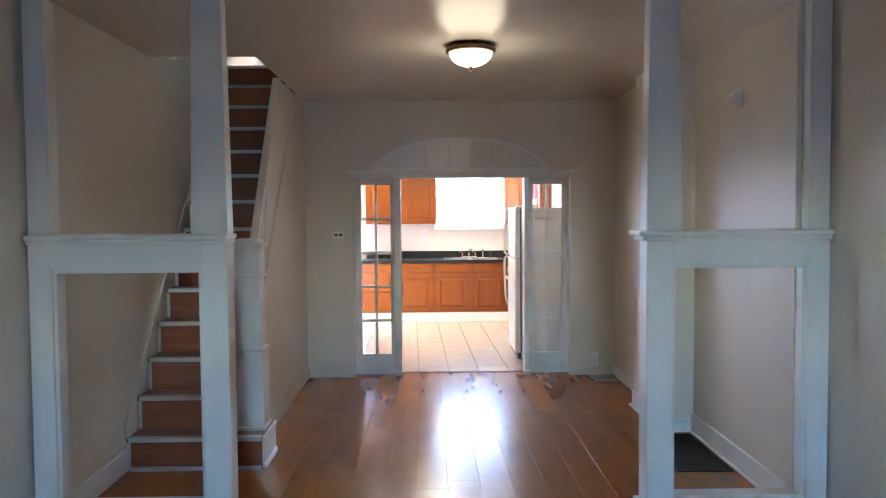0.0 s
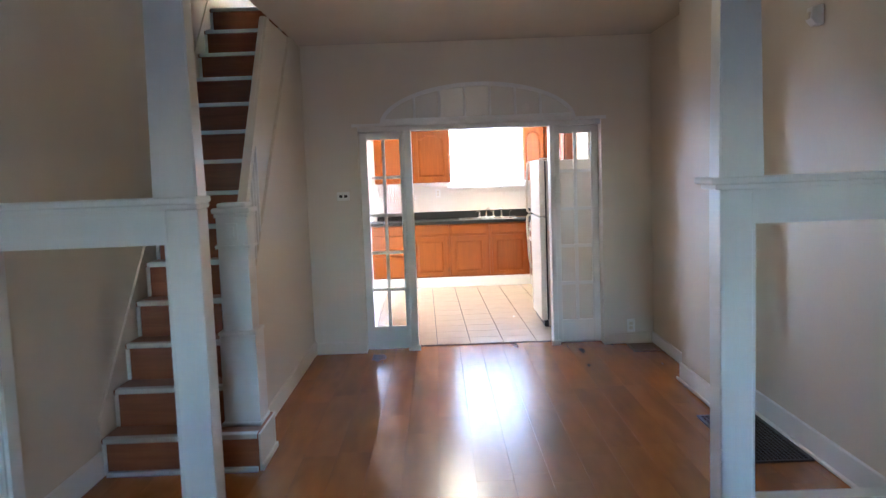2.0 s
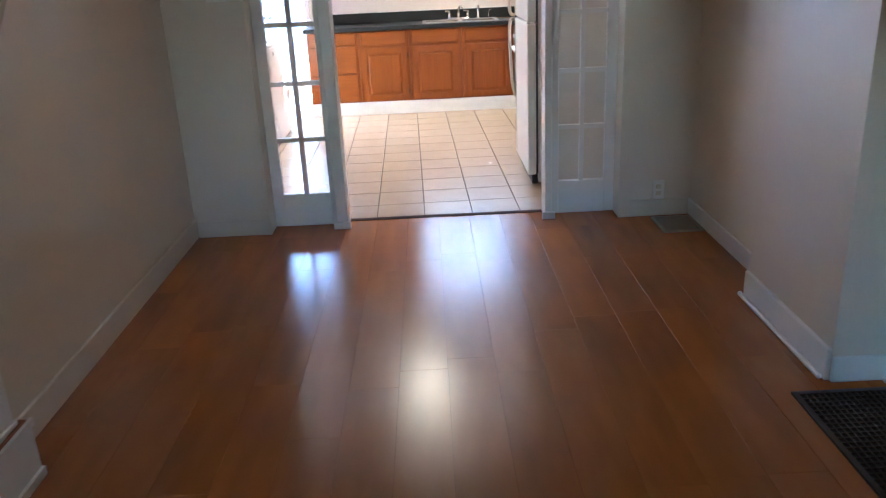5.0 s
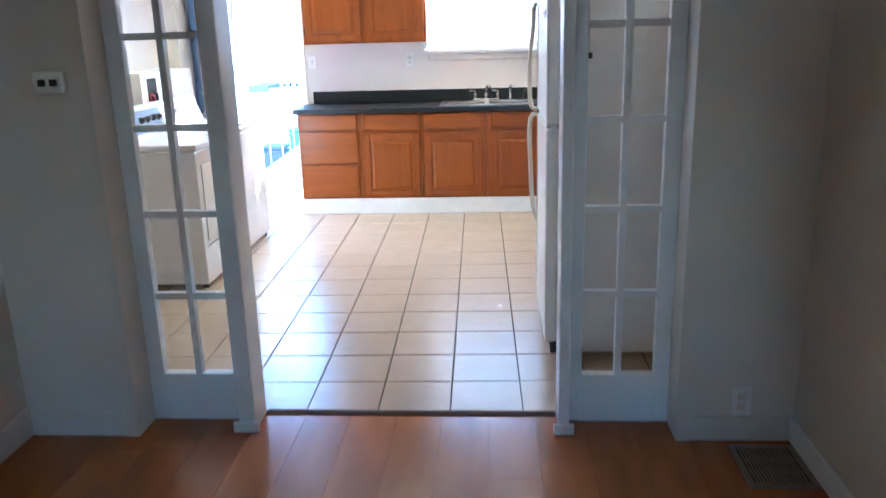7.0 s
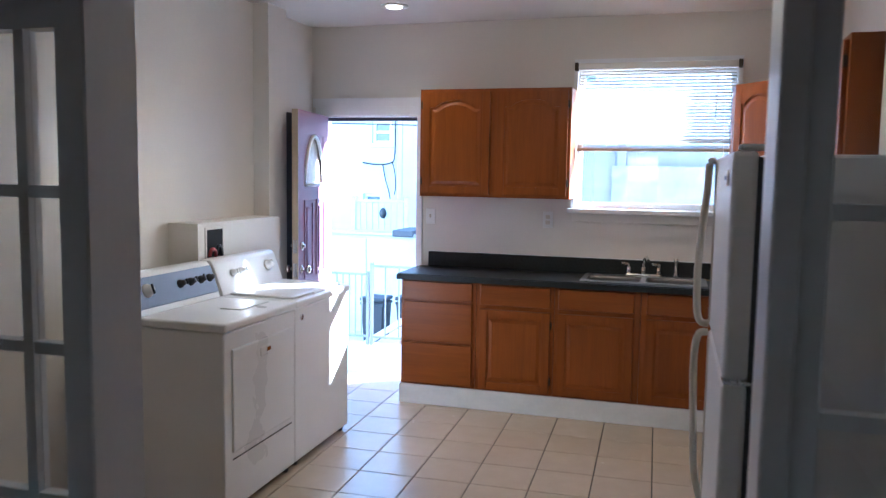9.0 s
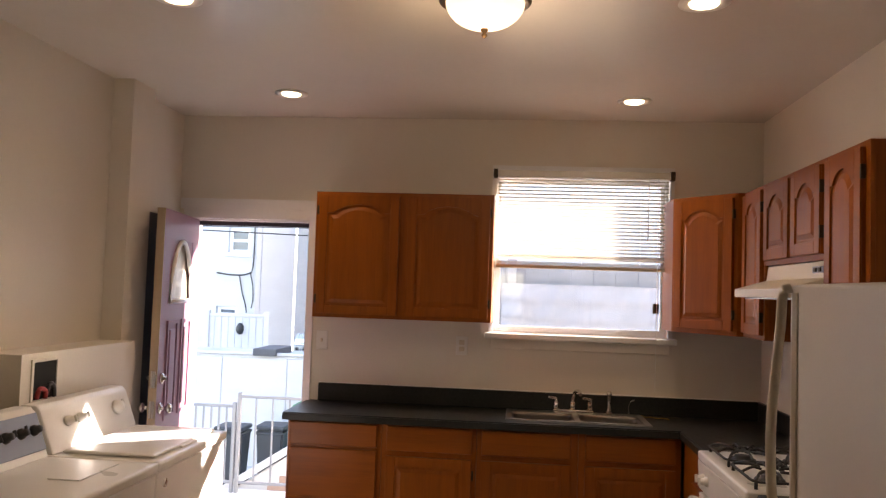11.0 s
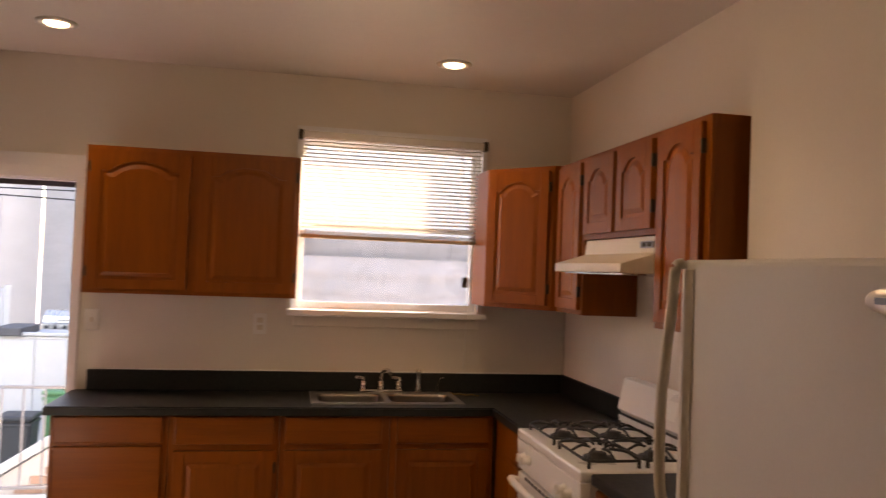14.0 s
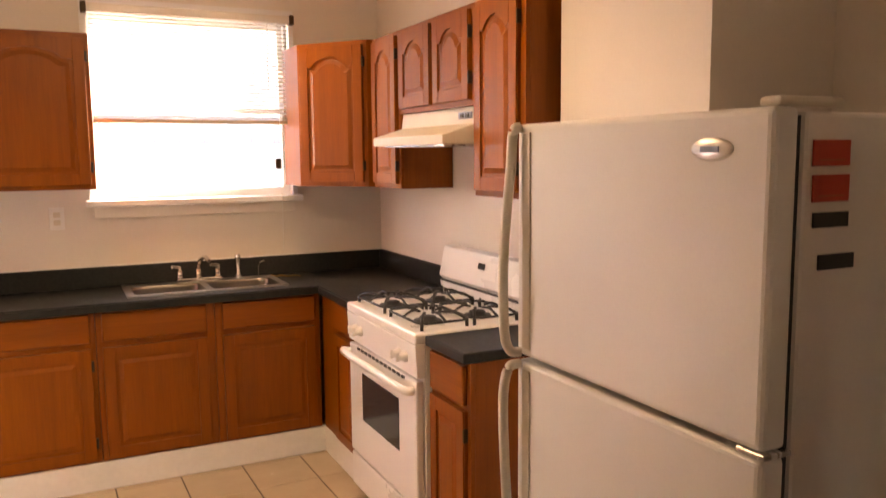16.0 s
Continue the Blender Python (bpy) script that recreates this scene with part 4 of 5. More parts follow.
part("handle", tube(curve_points([(SXF - 0.008, SYA + 0.03, 0.690), (SXF - 0.048, SYA + 0.05, 0.697), (SXF - 0.056, 10.95, 0.700), (SXF - 0.048, SYB - 0.05, 0.697), (SXF - 0.008, SYB - 0.03, 0.690)]), 0.017, 12), ENAMEL, odoor, "white curved oven handle")
for k in range(12):
    y = 10.68 + 0.046 * k
    part("vent_slot", box(SXF - 0.0085, SXF - 0.004, y, y + 0.032, 0.715, 0.727), DARK, odoor)
part("drawer", box(SXF - 0.004, SXF + 0.028, SYA + 0.008, SYB - 0.008, 0.045, 0.205, 0.008, 2), ENAMEL, stove)
for y in (10.66, 10.72, 11.16, 11.22):
    kn = part("knob", lathe([(0.022, 0.0), (0.022, -0.010), (0.017, -0.016), (0.015, -0.032), (0.0005, -0.034)], (SXF - 0.006, y, 0.812), "x", 18), WHITE_PLASTIC, stove)
    part("grip", box(SXF - 0.050, SXF - 0.036, y - 0.004, y + 0.004, 0.794, 0.830, 0.002), WHITE_PLASTIC, kn)
part("backguard", prism([(1.93, 0.90), (1.865, 0.918), (1.855, 0.985), (1.87, 0.990), (1.850, 1.010), (1.880, 1.150), (1.93, 1.155)], "y", SYA + 0.004, SYB - 0.004, 0.004), ENAMEL, stove)
part("gap_line", boxes((1.852, 1.86, SYA + 0.02, SYB - 0.02, 0.986, 0.994)), DARK, stove)
clk = part("clock_panel", prism([(1.861, 1.045), (1.857, 1.046), (1.873, 1.122), (1.877, 1.121)], "y", 10.80, 10.98), WHITE_PLASTIC, stove)
part("display", prism([(1.862, 1.085), (1.858, 1.086), (1.864, 1.112), (1.868, 1.111)], "y", 10.90, 10.955), OVEN_GLASS, clk)
for by in (10.76, 11.14):
    for bx in (1.52, 1.75):
        burner = part("burner", lathe([(0.060, 0.919), (0.056, 0.926), (0.034, 0.928), (0.034, 0.940), (0.0005, 0.942)], (bx, by, 0), "z", 20), IRON, stove)
        h, w = 0.110, 0.168
        ring = []
        for cx, cy, st in ((h - 0.04, w - 0.04, 0), (0.04 - h, w - 0.04, 90), (0.04 - h, 0.04 - w, 180), (h - 0.04, 0.04 - w, 270)):
            ring += [(bx + cx + 0.04 * math.cos(radians(st + 22.5 * k)), by + cy + 0.04 * math.sin(radians(st + 22.5 * k)), 0.947) for k in range(5)]
        bars = [tube(ring + ring[:1], 0.0055, 6)]
        for dx, dy in ((1, 1), (1, -1), (-1, 1), (-1, -1)):
            ex, ey = dx * (h - 0.012), dy * (w - 0.012)
            bars.append(tube(curve_points([(bx + ex, by + ey, 0.947), (bx + 0.72 * ex, by + 0.66 * ey, 0.966), (bx + 0.30 * ex, by + 0.24 * ey, 0.962)], 4), 0.006, 6))
            bars.append(tube([(bx + ex, by + ey, 0.918), (bx + ex, by + ey, 0.948)], 0.007, 6))
        for dx, dy in ((h, 0), (-h, 0), (0, w), (0, -w)):
            bars.append(tube(curve_points([(bx + dx, by + dy, 0.947), (bx + 0.62 * dx, by + 0.62 * dy, 0.968), (bx + 0.30 * dx, by + 0.26 * dy, 0.962)], 4), 0.0055, 6))
        bm = bmesh.new()
        for bar in bars:
            me = bpy.data.meshes.new("bar")
            bar.to_mesh(me)
            bar.free()
            bm.from_mesh(me)
            bpy.data.meshes.remove(me)
        part("grate", bm, IRON, stove, "black cast-iron pan support")

# fridge: bottom freezer, doors facing west
fridge = thing("fridge", (1.55, 9.13, 0), "aged white bottom-freezer fridge with curved handles", "fridge")
FX, FA, FB = 1.168, 8.757, 9.495
part("cabinet", box(FX + 0.072, 1.92, FA + 0.004, FB - 0.004, 0.03, 1.653, 0.008, 2), ENAMEL_OLD, fridge)
part("gasket", box(FX + 0.058, FX + 0.072, FA + 0.012, FB - 0.012, 0.09, 1.647), DARK, fridge)
for nm, z0, z1 in (("fridge_door", 1.113, 1.660), ("freezer_door", 0.085, 1.101)):
    d = part(nm, box(FX, FX + 0.058, FA, FB, z0, z1, 0.012, 3), ENAMEL_OLD, fridge)
    if nm == "fridge_door":
        line = [(FX - 0.002, FB - 0.020, 1.652), (FX - 0.020, FB - 0.016, 1.640), (FX - 0.024, FB - 0.012, 1.56), (FX - 0.034, FB - 0.008, 1.44), (FX - 0.042, FB - 0.008, 1.32), (FX - 0.040, FB - 0.010, 1.175), (FX - 0.028, FB - 0.016, 1.127), (FX - 0.002, FB - 0.02, 1.121)]
    else:
        line = [(FX - 0.002, FB - 0.02, 1.093), (FX - 0.028, FB - 0.016, 1.087), (FX - 0.040, FB - 0.010, 1.045), (FX - 0.042, FB - 0.008, 0.96), (FX - 0.036, FB - 0.010, 0.80), (FX - 0.026, FB - 0.014, 0.62), (FX - 0.002, FB - 0.020, 0.52)]
    part("handle", tube(curve_points(line, 6), 0.012, 12), IVORY, d, "curved ivory plastic handle")
    part("handle_trim", box(FX - 0.004, FX + 0.001, FB - 0.062, FB - 0.030, z0 + 0.02, z1 - 0.02, 0.002), IVORY, d)
bm = lathe([(0.0005, -0.006), (0.040, -0.006), (0.046, -0.003), (0.046, 0.0)], (0, 0, 0), "x", 28)
bm.transform(pose(FX, 8.880, 1.596) @ Matrix.Diagonal((1, 1, 0.42, 1)))
part("badge", bm, STEEL, fridge, "oval steel badge")
bm = box(FX - 0.0085, FX - 0.006, 8.860, 8.900, 1.591, 1.601)
part("badge_mark", bm, GREY_PANEL, fridge)
part("hinge_cover", box(FX + 0.015, FX + 0.16, FA + 0.002, FA + 0.045, 1.661, 1.676, 0.006, 2), IVORY, fridge)
part("mid_hinge", box(FX + 0.002, FX + 0.066, FA - 0.004, FA + 0.055, 1.102, 1.112, 0.002), STEEL, fridge)
part("kick_grille", box(FX + 0.03, FX + 0.07, FA + 0.02, FB - 0.02, 0.02, 0.085, 0.004), DARK, fridge)
for x0, x1, z0, z1, m in ((1.258, 1.343, 1.568, 1.609, RED), (1.260, 1.344, 1.511, 1.554, RED), (1.264, 1.346, 1.470, 1.494, DARK), (1.280, 1.364, 1.401, 1.426, DARK)):
    s = thing("fridge_magnet", ((x0 + x1) / 2, FA, (z0 + z1) / 2), "plain red rectangular magnet on the fridge side" if m is RED else "black rectangular magnet on the fridge side", "magnet", "magnets on the fridge")
    part("sheet", box(x0, x1, FA - 0.0005, FA + 0.0035, z0, z1, 0.0005), m, s)
    if m is RED:
        for k in range(3):
            part("print_bar", box(x0 + 0.012, x1 - 0.012, FA - 0.0012, FA - 0.0005, z0 + 0.008 + 0.011 * k, z0 + 0.0105 + 0.011 * k), material("dull_orange_print", (0.42, 0.10, 0.04), 0.5) if k == 0 else RED, s)

# washer and dryer
LX = -0.862


def laundry(name, y0, y1, label, console_mat):
    t = thing(name, (-1.15, (y0 + y1) / 2, 0), label, "washing machine" if name == "washing_machine" else "dryer", "laundry machines")
    part("cabinet", box(-1.44, LX, y0, y1, 0.03, 0.868, 0.008, 2), ENAMEL, t)
    part("top", box(-1.45, LX + 0.012, y0 - 0.002, y1 + 0.002, 0.871, 0.912, 0.012, 3), ENAMEL, t)
    for x in (-1.40, -0.90):
        for y in (y0 + 0.05, y1 - 0.05):
            part("foot", lathe([(0.022, 0.0), (0.022, 0.03), (0.012, 0.032)], (x, y, 0), "z", 12), DARK, t)
    c = part("console", prism([(-1.45, 0.912), (-1.30, 0.912), (-1.310, 0.940), (-1.365, 1.085), (-1.385, 1.105), (-1.45, 1.105)], "y", y0 + 0.01, y1 - 0.01, 0.006), ENAMEL, t)
    n = Vector((0.145, 0, 0.055)).normalized()

    def face(y, f, off):
        p = Vector((-1.310, y, 0.940)).lerp(Vector((-1.365, y, 1.085)), f)
        return p + n * off
    ang = math.degrees(math.atan2(n.x, n.z))
    if console_mat is not None:
        bm = box(-0.075, 0.075, -(y1 - y0) / 2 + 0.014, (y1 - y0) / 2 - 0.014, 0, 0.003, 0.002)
        bm.transform(Matrix.Translation(face((y0 + y1) / 2, 0.5, 0.002)) @ pose(0, 0, 0, 0, ang, 0))
        part("panel", bm, console_mat, c, "blue-grey control panel")
    ys = (y0 + 0.10, y0 + 0.36, y0 + 0.45, y0 + 0.54, y0 + 0.62) if console_mat else (y0 + 0.16, y0 + 0.25, y1 - 0.15)
    for i, y in enumerate(ys):
        big = (i == 0) if console_mat else (i == 2)
        bm = lathe([(0.034 if big else 0.022, 0), (0.032 if big else 0.020, 0.014), (0.024 if big else 0.015, 0.018), (0.022 if big else 0.013, 0.034), (0.0005, 0.035)], (0, 0, 0), "z", 18)
        bm.transform(Matrix.Translation(face(y, 0.55, 0.004)) @ pose(0, 0, 0, 0, ang, 0))
        part("dial", bm, DARK if console_mat and not big else WHITE_PLASTIC, c)
        bm = box(-0.024 if big else -0.014, 0.024 if big else 0.014, -0.004, 0.004, 0.034, 0.046, 0.002)
        bm.transform(Matrix.Translation(face(y, 0.55, 0.004)) @ pose(0, 0, 0, 0, ang, 30 * i))
        part("dial_grip", bm, DARK if console_mat else WHITE_PLASTIC, c)
    return t


dr = laundry("dryer", 9.835, 10.520, "white enamel front-loading dryer with blue-grey control panel", GREY_PANEL)
ddoor = part("door", box(LX - 0.001, LX + 0.010, 9.895, 10.485, 0.30, 0.785, 0.008, 2), ENAMEL, dr)
part("handle_recess", box(LX + 0.007, LX + 0.014, 10.14, 10.24, 0.700, 0.745, 0.003), ENAMEL, ddoor)
part("handle", box(LX + 0.010, LX + 0.017, 10.195, 10.235, 0.715, 0.735, 0.003), CHROME, ddoor)
part("toe_panel", boxes((LX, LX + 0.0035, 9.90, 10.48, 0.265, 0.270)), DARK, dr)
part("lint_flap", box(-1.10, -0.98, 10.18, 10.46, 0.912, 0.917, 0.002), ENAMEL, dr)
wa = laundry("washing_machine", 10.528, 11.240, "white enamel top-loading washing machine with closed lid", None)
lid = part("lid", box(-1.285, -0.895, 10.575, 11.195, 0.913, 0.928, 0.010, 3), ENAMEL, wa)
part("lid_lip", box(-0.905, -0.880, 10.80, 10.96, 0.913, 0.922, 0.003), ENAMEL, lid)
part("emblem", lathe([(0.018, 0.0), (0.018, 0.004), (0.0005, 0.005)], (LX + 0.001, 10.60, 0.815), "x", 18), STEEL, wa)

# open valve box in the ledge behind the machines
valve = thing("laundry_valve_box", (-1.47, 10.72, 1.18), "open laundry valve box with pipes in the boxed-in ledge", "valve box")
part("frame", boxes((-1.472, -1.464, 10.625, 10.640, 1.095, 1.275), (-1.472, -1.464, 10.805, 10.820, 1.095, 1.275), (-1.472, -1.464, 10.640, 10.805, 1.262, 1.275), (-1.472, -1.464, 10.640, 10.805, 1.095, 1.105)), WALL, valve)
# Flat near-black sheet painted as the shade inside the box.
part("back", box(-1.4715, -1.4685, 10.640, 10.805, 1.105, 1.262), RECESS_SHADE, valve)
part("hose", tube(curve_points([(-1.462, 10.66, 1.110), (-1.455, 10.67, 1.150), (-1.455, 10.71, 1.140), (-1.46, 10.72, 1.108)]), 0.010), material("red_rubber_hose", (0.30, 0.03, 0.03), 0.5), valve, "red rubber hose")
part("hose", tube(curve_points([(-1.462, 10.72, 1.110), (-1.452, 10.735, 1.165), (-1.455, 10.77, 1.150), (-1.46, 10.785, 1.108)]), 0.010), DARK, valve)

# ---- window over the sink, with its blind ----
win = thing("window_1", (0.895, 12.45, 1.37), "white-framed sash window over the sink", "window", "", "structure")
part("casing", boxes((0.345, 0.372, 12.362, 12.389, 1.375, 2.37), (1.418, 1.445, 12.362, 12.389, 1.375, 2.37), (0.345, 1.445, 12.362, 12.389, 2.37, 2.40)), TRIM, win)
part("window_sill", box(0.325, 1.465, 12.318, 12.415, 1.338, 1.372, 0.006, 2), TRIM, win)
part("apron", box(0.360, 1.430, 12.368, 12.389, 1.275, 1.336, 0.004), WALL, win)
part("frame", boxes((0.372, 0.386, 12.42, 12.498, 1.375, 2.35), (1.404, 1.418, 12.42, 12.498, 1.375, 2.35), (0.386, 1.404, 12.42, 12.498, 2.33, 2.35), (0.386, 1.404, 12.42, 12.498, 1.375, 1.388)), TRIM, win)
for y, z0, z1 in ((12.425, 1.388, 1.86), (12.461, 1.83, 2.33)):
    sash = part("sash", boxes((0.386, 0.406, y, y + 0.035, z0, z1), (1.380, 1.404, y, y + 0.035, z0, z1), (0.406, 1.380, y, y + 0.035, z0, z0 + 0.026), (0.406, 1.380, y, y + 0.035, z1 - 0.03, z1)), TRIM, win)
    p = part("pane", box(0.406, 1.380, y + 0.015, y + 0.019, z0 + 0.026, z1 - 0.03), GLASS, sash)
    p.visible_shadow = False
part("sash_lock", box(1.335, 1.372, 12.411, 12.4245, 1.52, 1.58, 0.004), HINGE, win, "dark sash lock")
blind = thing("window_blind", (0.895, 12.41, 2.3), "half-raised cream vinyl slatted window blind", "blind")
part("headrail", box(0.372, 1.420, 12.318, 12.356, 2.325, 2.366, 0.003), BLIND, blind)
for x in (0.352, 1.412):
    part("bracket", box(x, x + 0.026, 12.310, 12.360, 2.318, 2.372, 0.003), HINGE, blind)
for k in range(23):
    z = 2.310 - 0.0218 * k
    bm = box(0.385, 1.405, -0.0125, 0.0125, -0.0006, 0.0006)
    bm.transform(pose(0, 12.338, z, 24))
    part("slat", bm, BLIND, blind)
part("bottom_rail", box(0.382, 1.408, 12.320, 12.356, 1.770, 1.790, 0.004), BLIND_RAIL, blind, "tan bottom rail")
for k in range(6):
    part("slat", box(0.385, 1.405, 12.325, 12.350, 1.7915 + 0.0035 * k, 1.793 + 0.0035 * k), BLIND_RAIL, blind)
for x in (0.58, 0.895, 1.24):
    part("ladder_cord", boxes((x, x + 0.002, 12.323, 12.325, 1.80, 2.325), (x, x + 0.002, 12.351, 12.353, 1.80, 2.325)), WHITE_PLASTIC, blind)
part("pull_cord", tube([(1.34, 12.318, 2.33), (1.342, 12.315, 1.5), (1.34, 12.315, 1.06)], 0.0022, 6), WHITE_PLASTIC, blind)
part("tilt_wand", tube([(1.285, 12.315, 2.32), (1.283, 12.312, 1.95)], 0.0035, 6), WHITE_PLASTIC, blind)

outlet((-0.692, 12.389, 1.285), "-y", "switch")
outlet((0.185, 12.389, 1.283), "-y")

# recessed lamps
for k, (x, y) in enumerate(((-0.77, 11.77), (1.125, 11.87), (1.16, 10.40), (-0.79, 10.34))):
    t = thing("recessed_lamp", (x, y, CZ), "round white recessed ceiling spotlight, lit", "recessed lamp", "recessed kitchen spotlights")
    part("trim_ring", lathe([(0.055, 0.0), (0.090, 0.0), (0.092, -0.006), (0.070, -0.010), (0.058, -0.004)], (x, y, CZ), "z", 28), WHITE_PLASTIC, t)
    part("bulb", lathe([(0.056, -0.001), (0.050, -0.012), (0.030, -0.019), (0.0005, -0.021)], (x, y, CZ), "z", 24), GLOW_CAN, t, "lit flood bulb")
    sp = lamp("spot_bulb", "SPOT", look((x, y, CZ - 0.03), (x, y, 0)), 1.65, (1.0, 0.80, 0.52), 0.05)
    sp.data.spot_size, sp.data.spot_blend = radians(120), 0.8

# ---- back door, standing open ----
structure("trim_door", boxes((-0.80, -0.755, 12.366, 12.389, 0, 2.09), (-1.62, -1.56, 12.366, 12.389, 0, 2.09), (-1.64, -0.735, 12.360, 12.389, 2.09, 2.155), (-1.56, -0.80, 12.366, 12.389, 2.028, 2.09)), TRIM, "painted casing of the back door", "trim")
structure("trim_door_jamb", boxes((-0.80, -0.787, 12.389, 12.50, 0, 2.03), (-1.575, -1.56, 12.389, 12.50, 0, 2.03), (-1.56, -0.80, 12.389, 12.50, 2.017, 2.03)), TRIM, "painted jamb of the back door", "trim")
structure("trim_door_header", box(-1.56, -0.80, 12.44, 12.47, 1.990, 2.0165), STORM, "dark metal header strip in the back doorway", "trim")
leaf_m = pose(-1.525, 12.34, 0, 0, 0, -81)
door = thing("door_1", (-1.5, 12.0, 0), "mauve-painted back door with fan light, standing open", "door", "", "structure")
LW, LH, LT = 0.745, 2.015, 0.043


def leaf(name, bm, mat, parent, label=""):
    bm.transform(leaf_m)
    return part(name, bm, mat, parent, label)


LEAF = wall_with_holes("x", 0.0, LW - 0.004, -LT / 2, LT / 2, 0.012, LH, [(0.14, LW - 0.14, 1.50, 1.86)])
slab = leaf("slab", LEAF, PURPLE, door)
leaf("lock_edge", box(LW - 0.004, LW, -LT / 2, LT / 2, 0.012, LH), EDGE_WOOD, door, "bare wooden lock edge")
for s in (-1, 1):
    half = [(0.14, 1.86)] + [(0.14 + 0.465 * k / 16, 1.505 + 0.345 * math.sin(math.pi * k / 16) ** 0.6) for k in range(17)] + [(LW - 0.14, 1.86)]
    bm = bmesh.new()
    up = [bm.verts.new((u, s * (LT / 2 - 0.004), 1.861)) for u, v in half[1:-1]]
    dn = [bm.verts.new((u, s * (LT / 2 - 0.004), v)) for u, v in half[1:-1]]
    for k in range(len(up) - 1):
        bm.faces.new((dn[k], dn[k + 1], up[k + 1], up[k]))
    leaf("fan_spandrel", bm, PURPLE, slab)
    ring = tube([(u, s * (LT / 2 + 0.004), v) for u, v in half[1:-1]] + [(0.14, s * (LT / 2 + 0.004), 1.505)], 0.013, 8)
    leaf("fan_moulding", ring, TRIM, slab, "cream arched light moulding")
leaf("fan_light", box(0.145, LW - 0.145, -0.004, 0.004, 1.505, 1.858), material("textured_cream_glass", (0.62, 0.58, 0.50), 0.18, grain=(40, 40, 14), amount=0.25, fine=90, bump=0.5), door, "textured fan light pane")
for u0, u1 in ((0.13, 0.335), (0.41, 0.615)):
    for z0, z1 in ((0.85, 1.40), (0.16, 0.74)):
        for s in (-1, 1):
            b = sorted((s * LT / 2, s * (LT / 2 + 0.009)))
            leaf("panel_moulding", boxes((u0, u0 + 0.022, *b, z0, z1), (u1 - 0.022, u1, *b, z0, z1), (u0 + 0.022, u1 - 0.022, *b, z0, z0 + 0.022), (u0 + 0.022, u1 - 0.022, *b, z1 - 0.022, z1)), PURPLE, slab)
            leaf("raised_panel", box(u0 + 0.05, u1 - 0.05, *b, z0 + 0.05, z1 - 0.05, 0.003), PURPLE, slab)
for s in (-1, 1):
    bm = lathe([(0.032, 0.0), (0.030, 0.008), (0.013, 0.012), (0.012, 0.034), (0.026, 0.042), (0.028, 0.058), (0.018, 0.066), (0.0005, 0.068)], (0, 0, 0), "y", 18)
    if s < 0:
        bm.transform(Matrix.Diagonal((1, -1, 1, 1)))
        bmesh.ops.reverse_faces(bm, faces=bm.faces[:])
    bm.transform(Matrix.Translation((LW - 0.065, s * LT / 2, 0.93)))
    leaf("door_knob", bm, CHROME, door, "chrome door knob")
    bm = lathe([(0.030, 0.0), (0.028, 0.014), (0.012, 0.018), (0.010, 0.030), (0.0005, 0.031)], (0, 0, 0), "y", 18)
    if s < 0:
        bm.transform(Matrix.Diagonal((1, -1, 1, 1)))
        bmesh.ops.reverse_faces(bm, faces=bm.faces[:])
    bm.transform(Matrix.Translation((LW - 0.065, s * LT / 2, 1.09)))
    leaf("deadbolt", bm, CHROME, door, "chrome deadbolt")
for z in (0.93, 1.09):
    leaf("latch_plate", box(LW, LW + 0.002, -0.013, 0.013, z - 0.045, z + 0.045), STEEL, door)
storm = thing("door_storm", (-1.64, 12.0, 0), "dark metal door leaf folded back against the wall", "door", "", "structure")
part("leaf", box(-1.655, -1.625, 11.76, 12.355, 0.012, 2.02, 0.004), STORM, storm)
part("kick_plate", box(-1.625, -1.621, 11.80, 12.32, 0.10, 0.35, 0.002), STORM, storm)

# ---- outside, beyond the back door and window ----
structure("ground", box(-400, 400, 12.56, 800, -1.10, -0.98), CONCRETE, "pale concrete yard and lane", "ground")
# Out of view; its dark colour stands in for shade and dims the ceiling.
structure("ground_front", box(-400, 400, -800, -2.2, -1.10, -0.98), ASPHALT, "unseen asphalt street, kept dark to cut light bounced indoors", "ground")
porch = thing("porch", (-1.2, 13.3, -0.98), "small concrete back porch with steps", "porch")
part("slab", box(-2.6, 0.1, 12.56, 13.75, -0.98, -0.02, 0.01), CONCRETE, porch)
part("step", box(-2.4, -0.4, 13.75, 14.05, -0.98, -0.21, 0.01), CONCRETE, porch)
RY = 13.62


def railing(x0, x1, y, z0, z1, n, label):
    t = thing("metal_railing", ((x0 + x1) / 2, y, z0), label, "railing", "porch railings")
    part("top_rail", box(x0, x1, y - 0.012, y + 0.012, z1 - 0.02, z1, 0.003), RAIL_GREY, t)
    part("bottom_rail", box(x0, x1, y - 0.010, y + 0.010, z0 + 0.07, z0 + 0.09, 0.003), RAIL_GREY, t)
    for x in (x0, x1):
        part("post", box(x - 0.014, x + 0.014, y - 0.014, y + 0.014, z0, z1 + 0.02, 0.003), RAIL_GREY, t)
    for k in range(1, n):
        x = x0 + (x1 - x0) * k / n
        part("baluster", box(x - 0.006, x + 0.006, y - 0.006, y + 0.006, z0 + 0.09, z1 - 0.02), RAIL_GREY, t)


railing(-1.64, -0.56, RY, -0.02, 0.74, 8, "grey metal porch railing with thin bars")
railing(-2.56, -1.68, RY, -0.02, 0.66, 14, "low grey metal porch gate with thin bars")


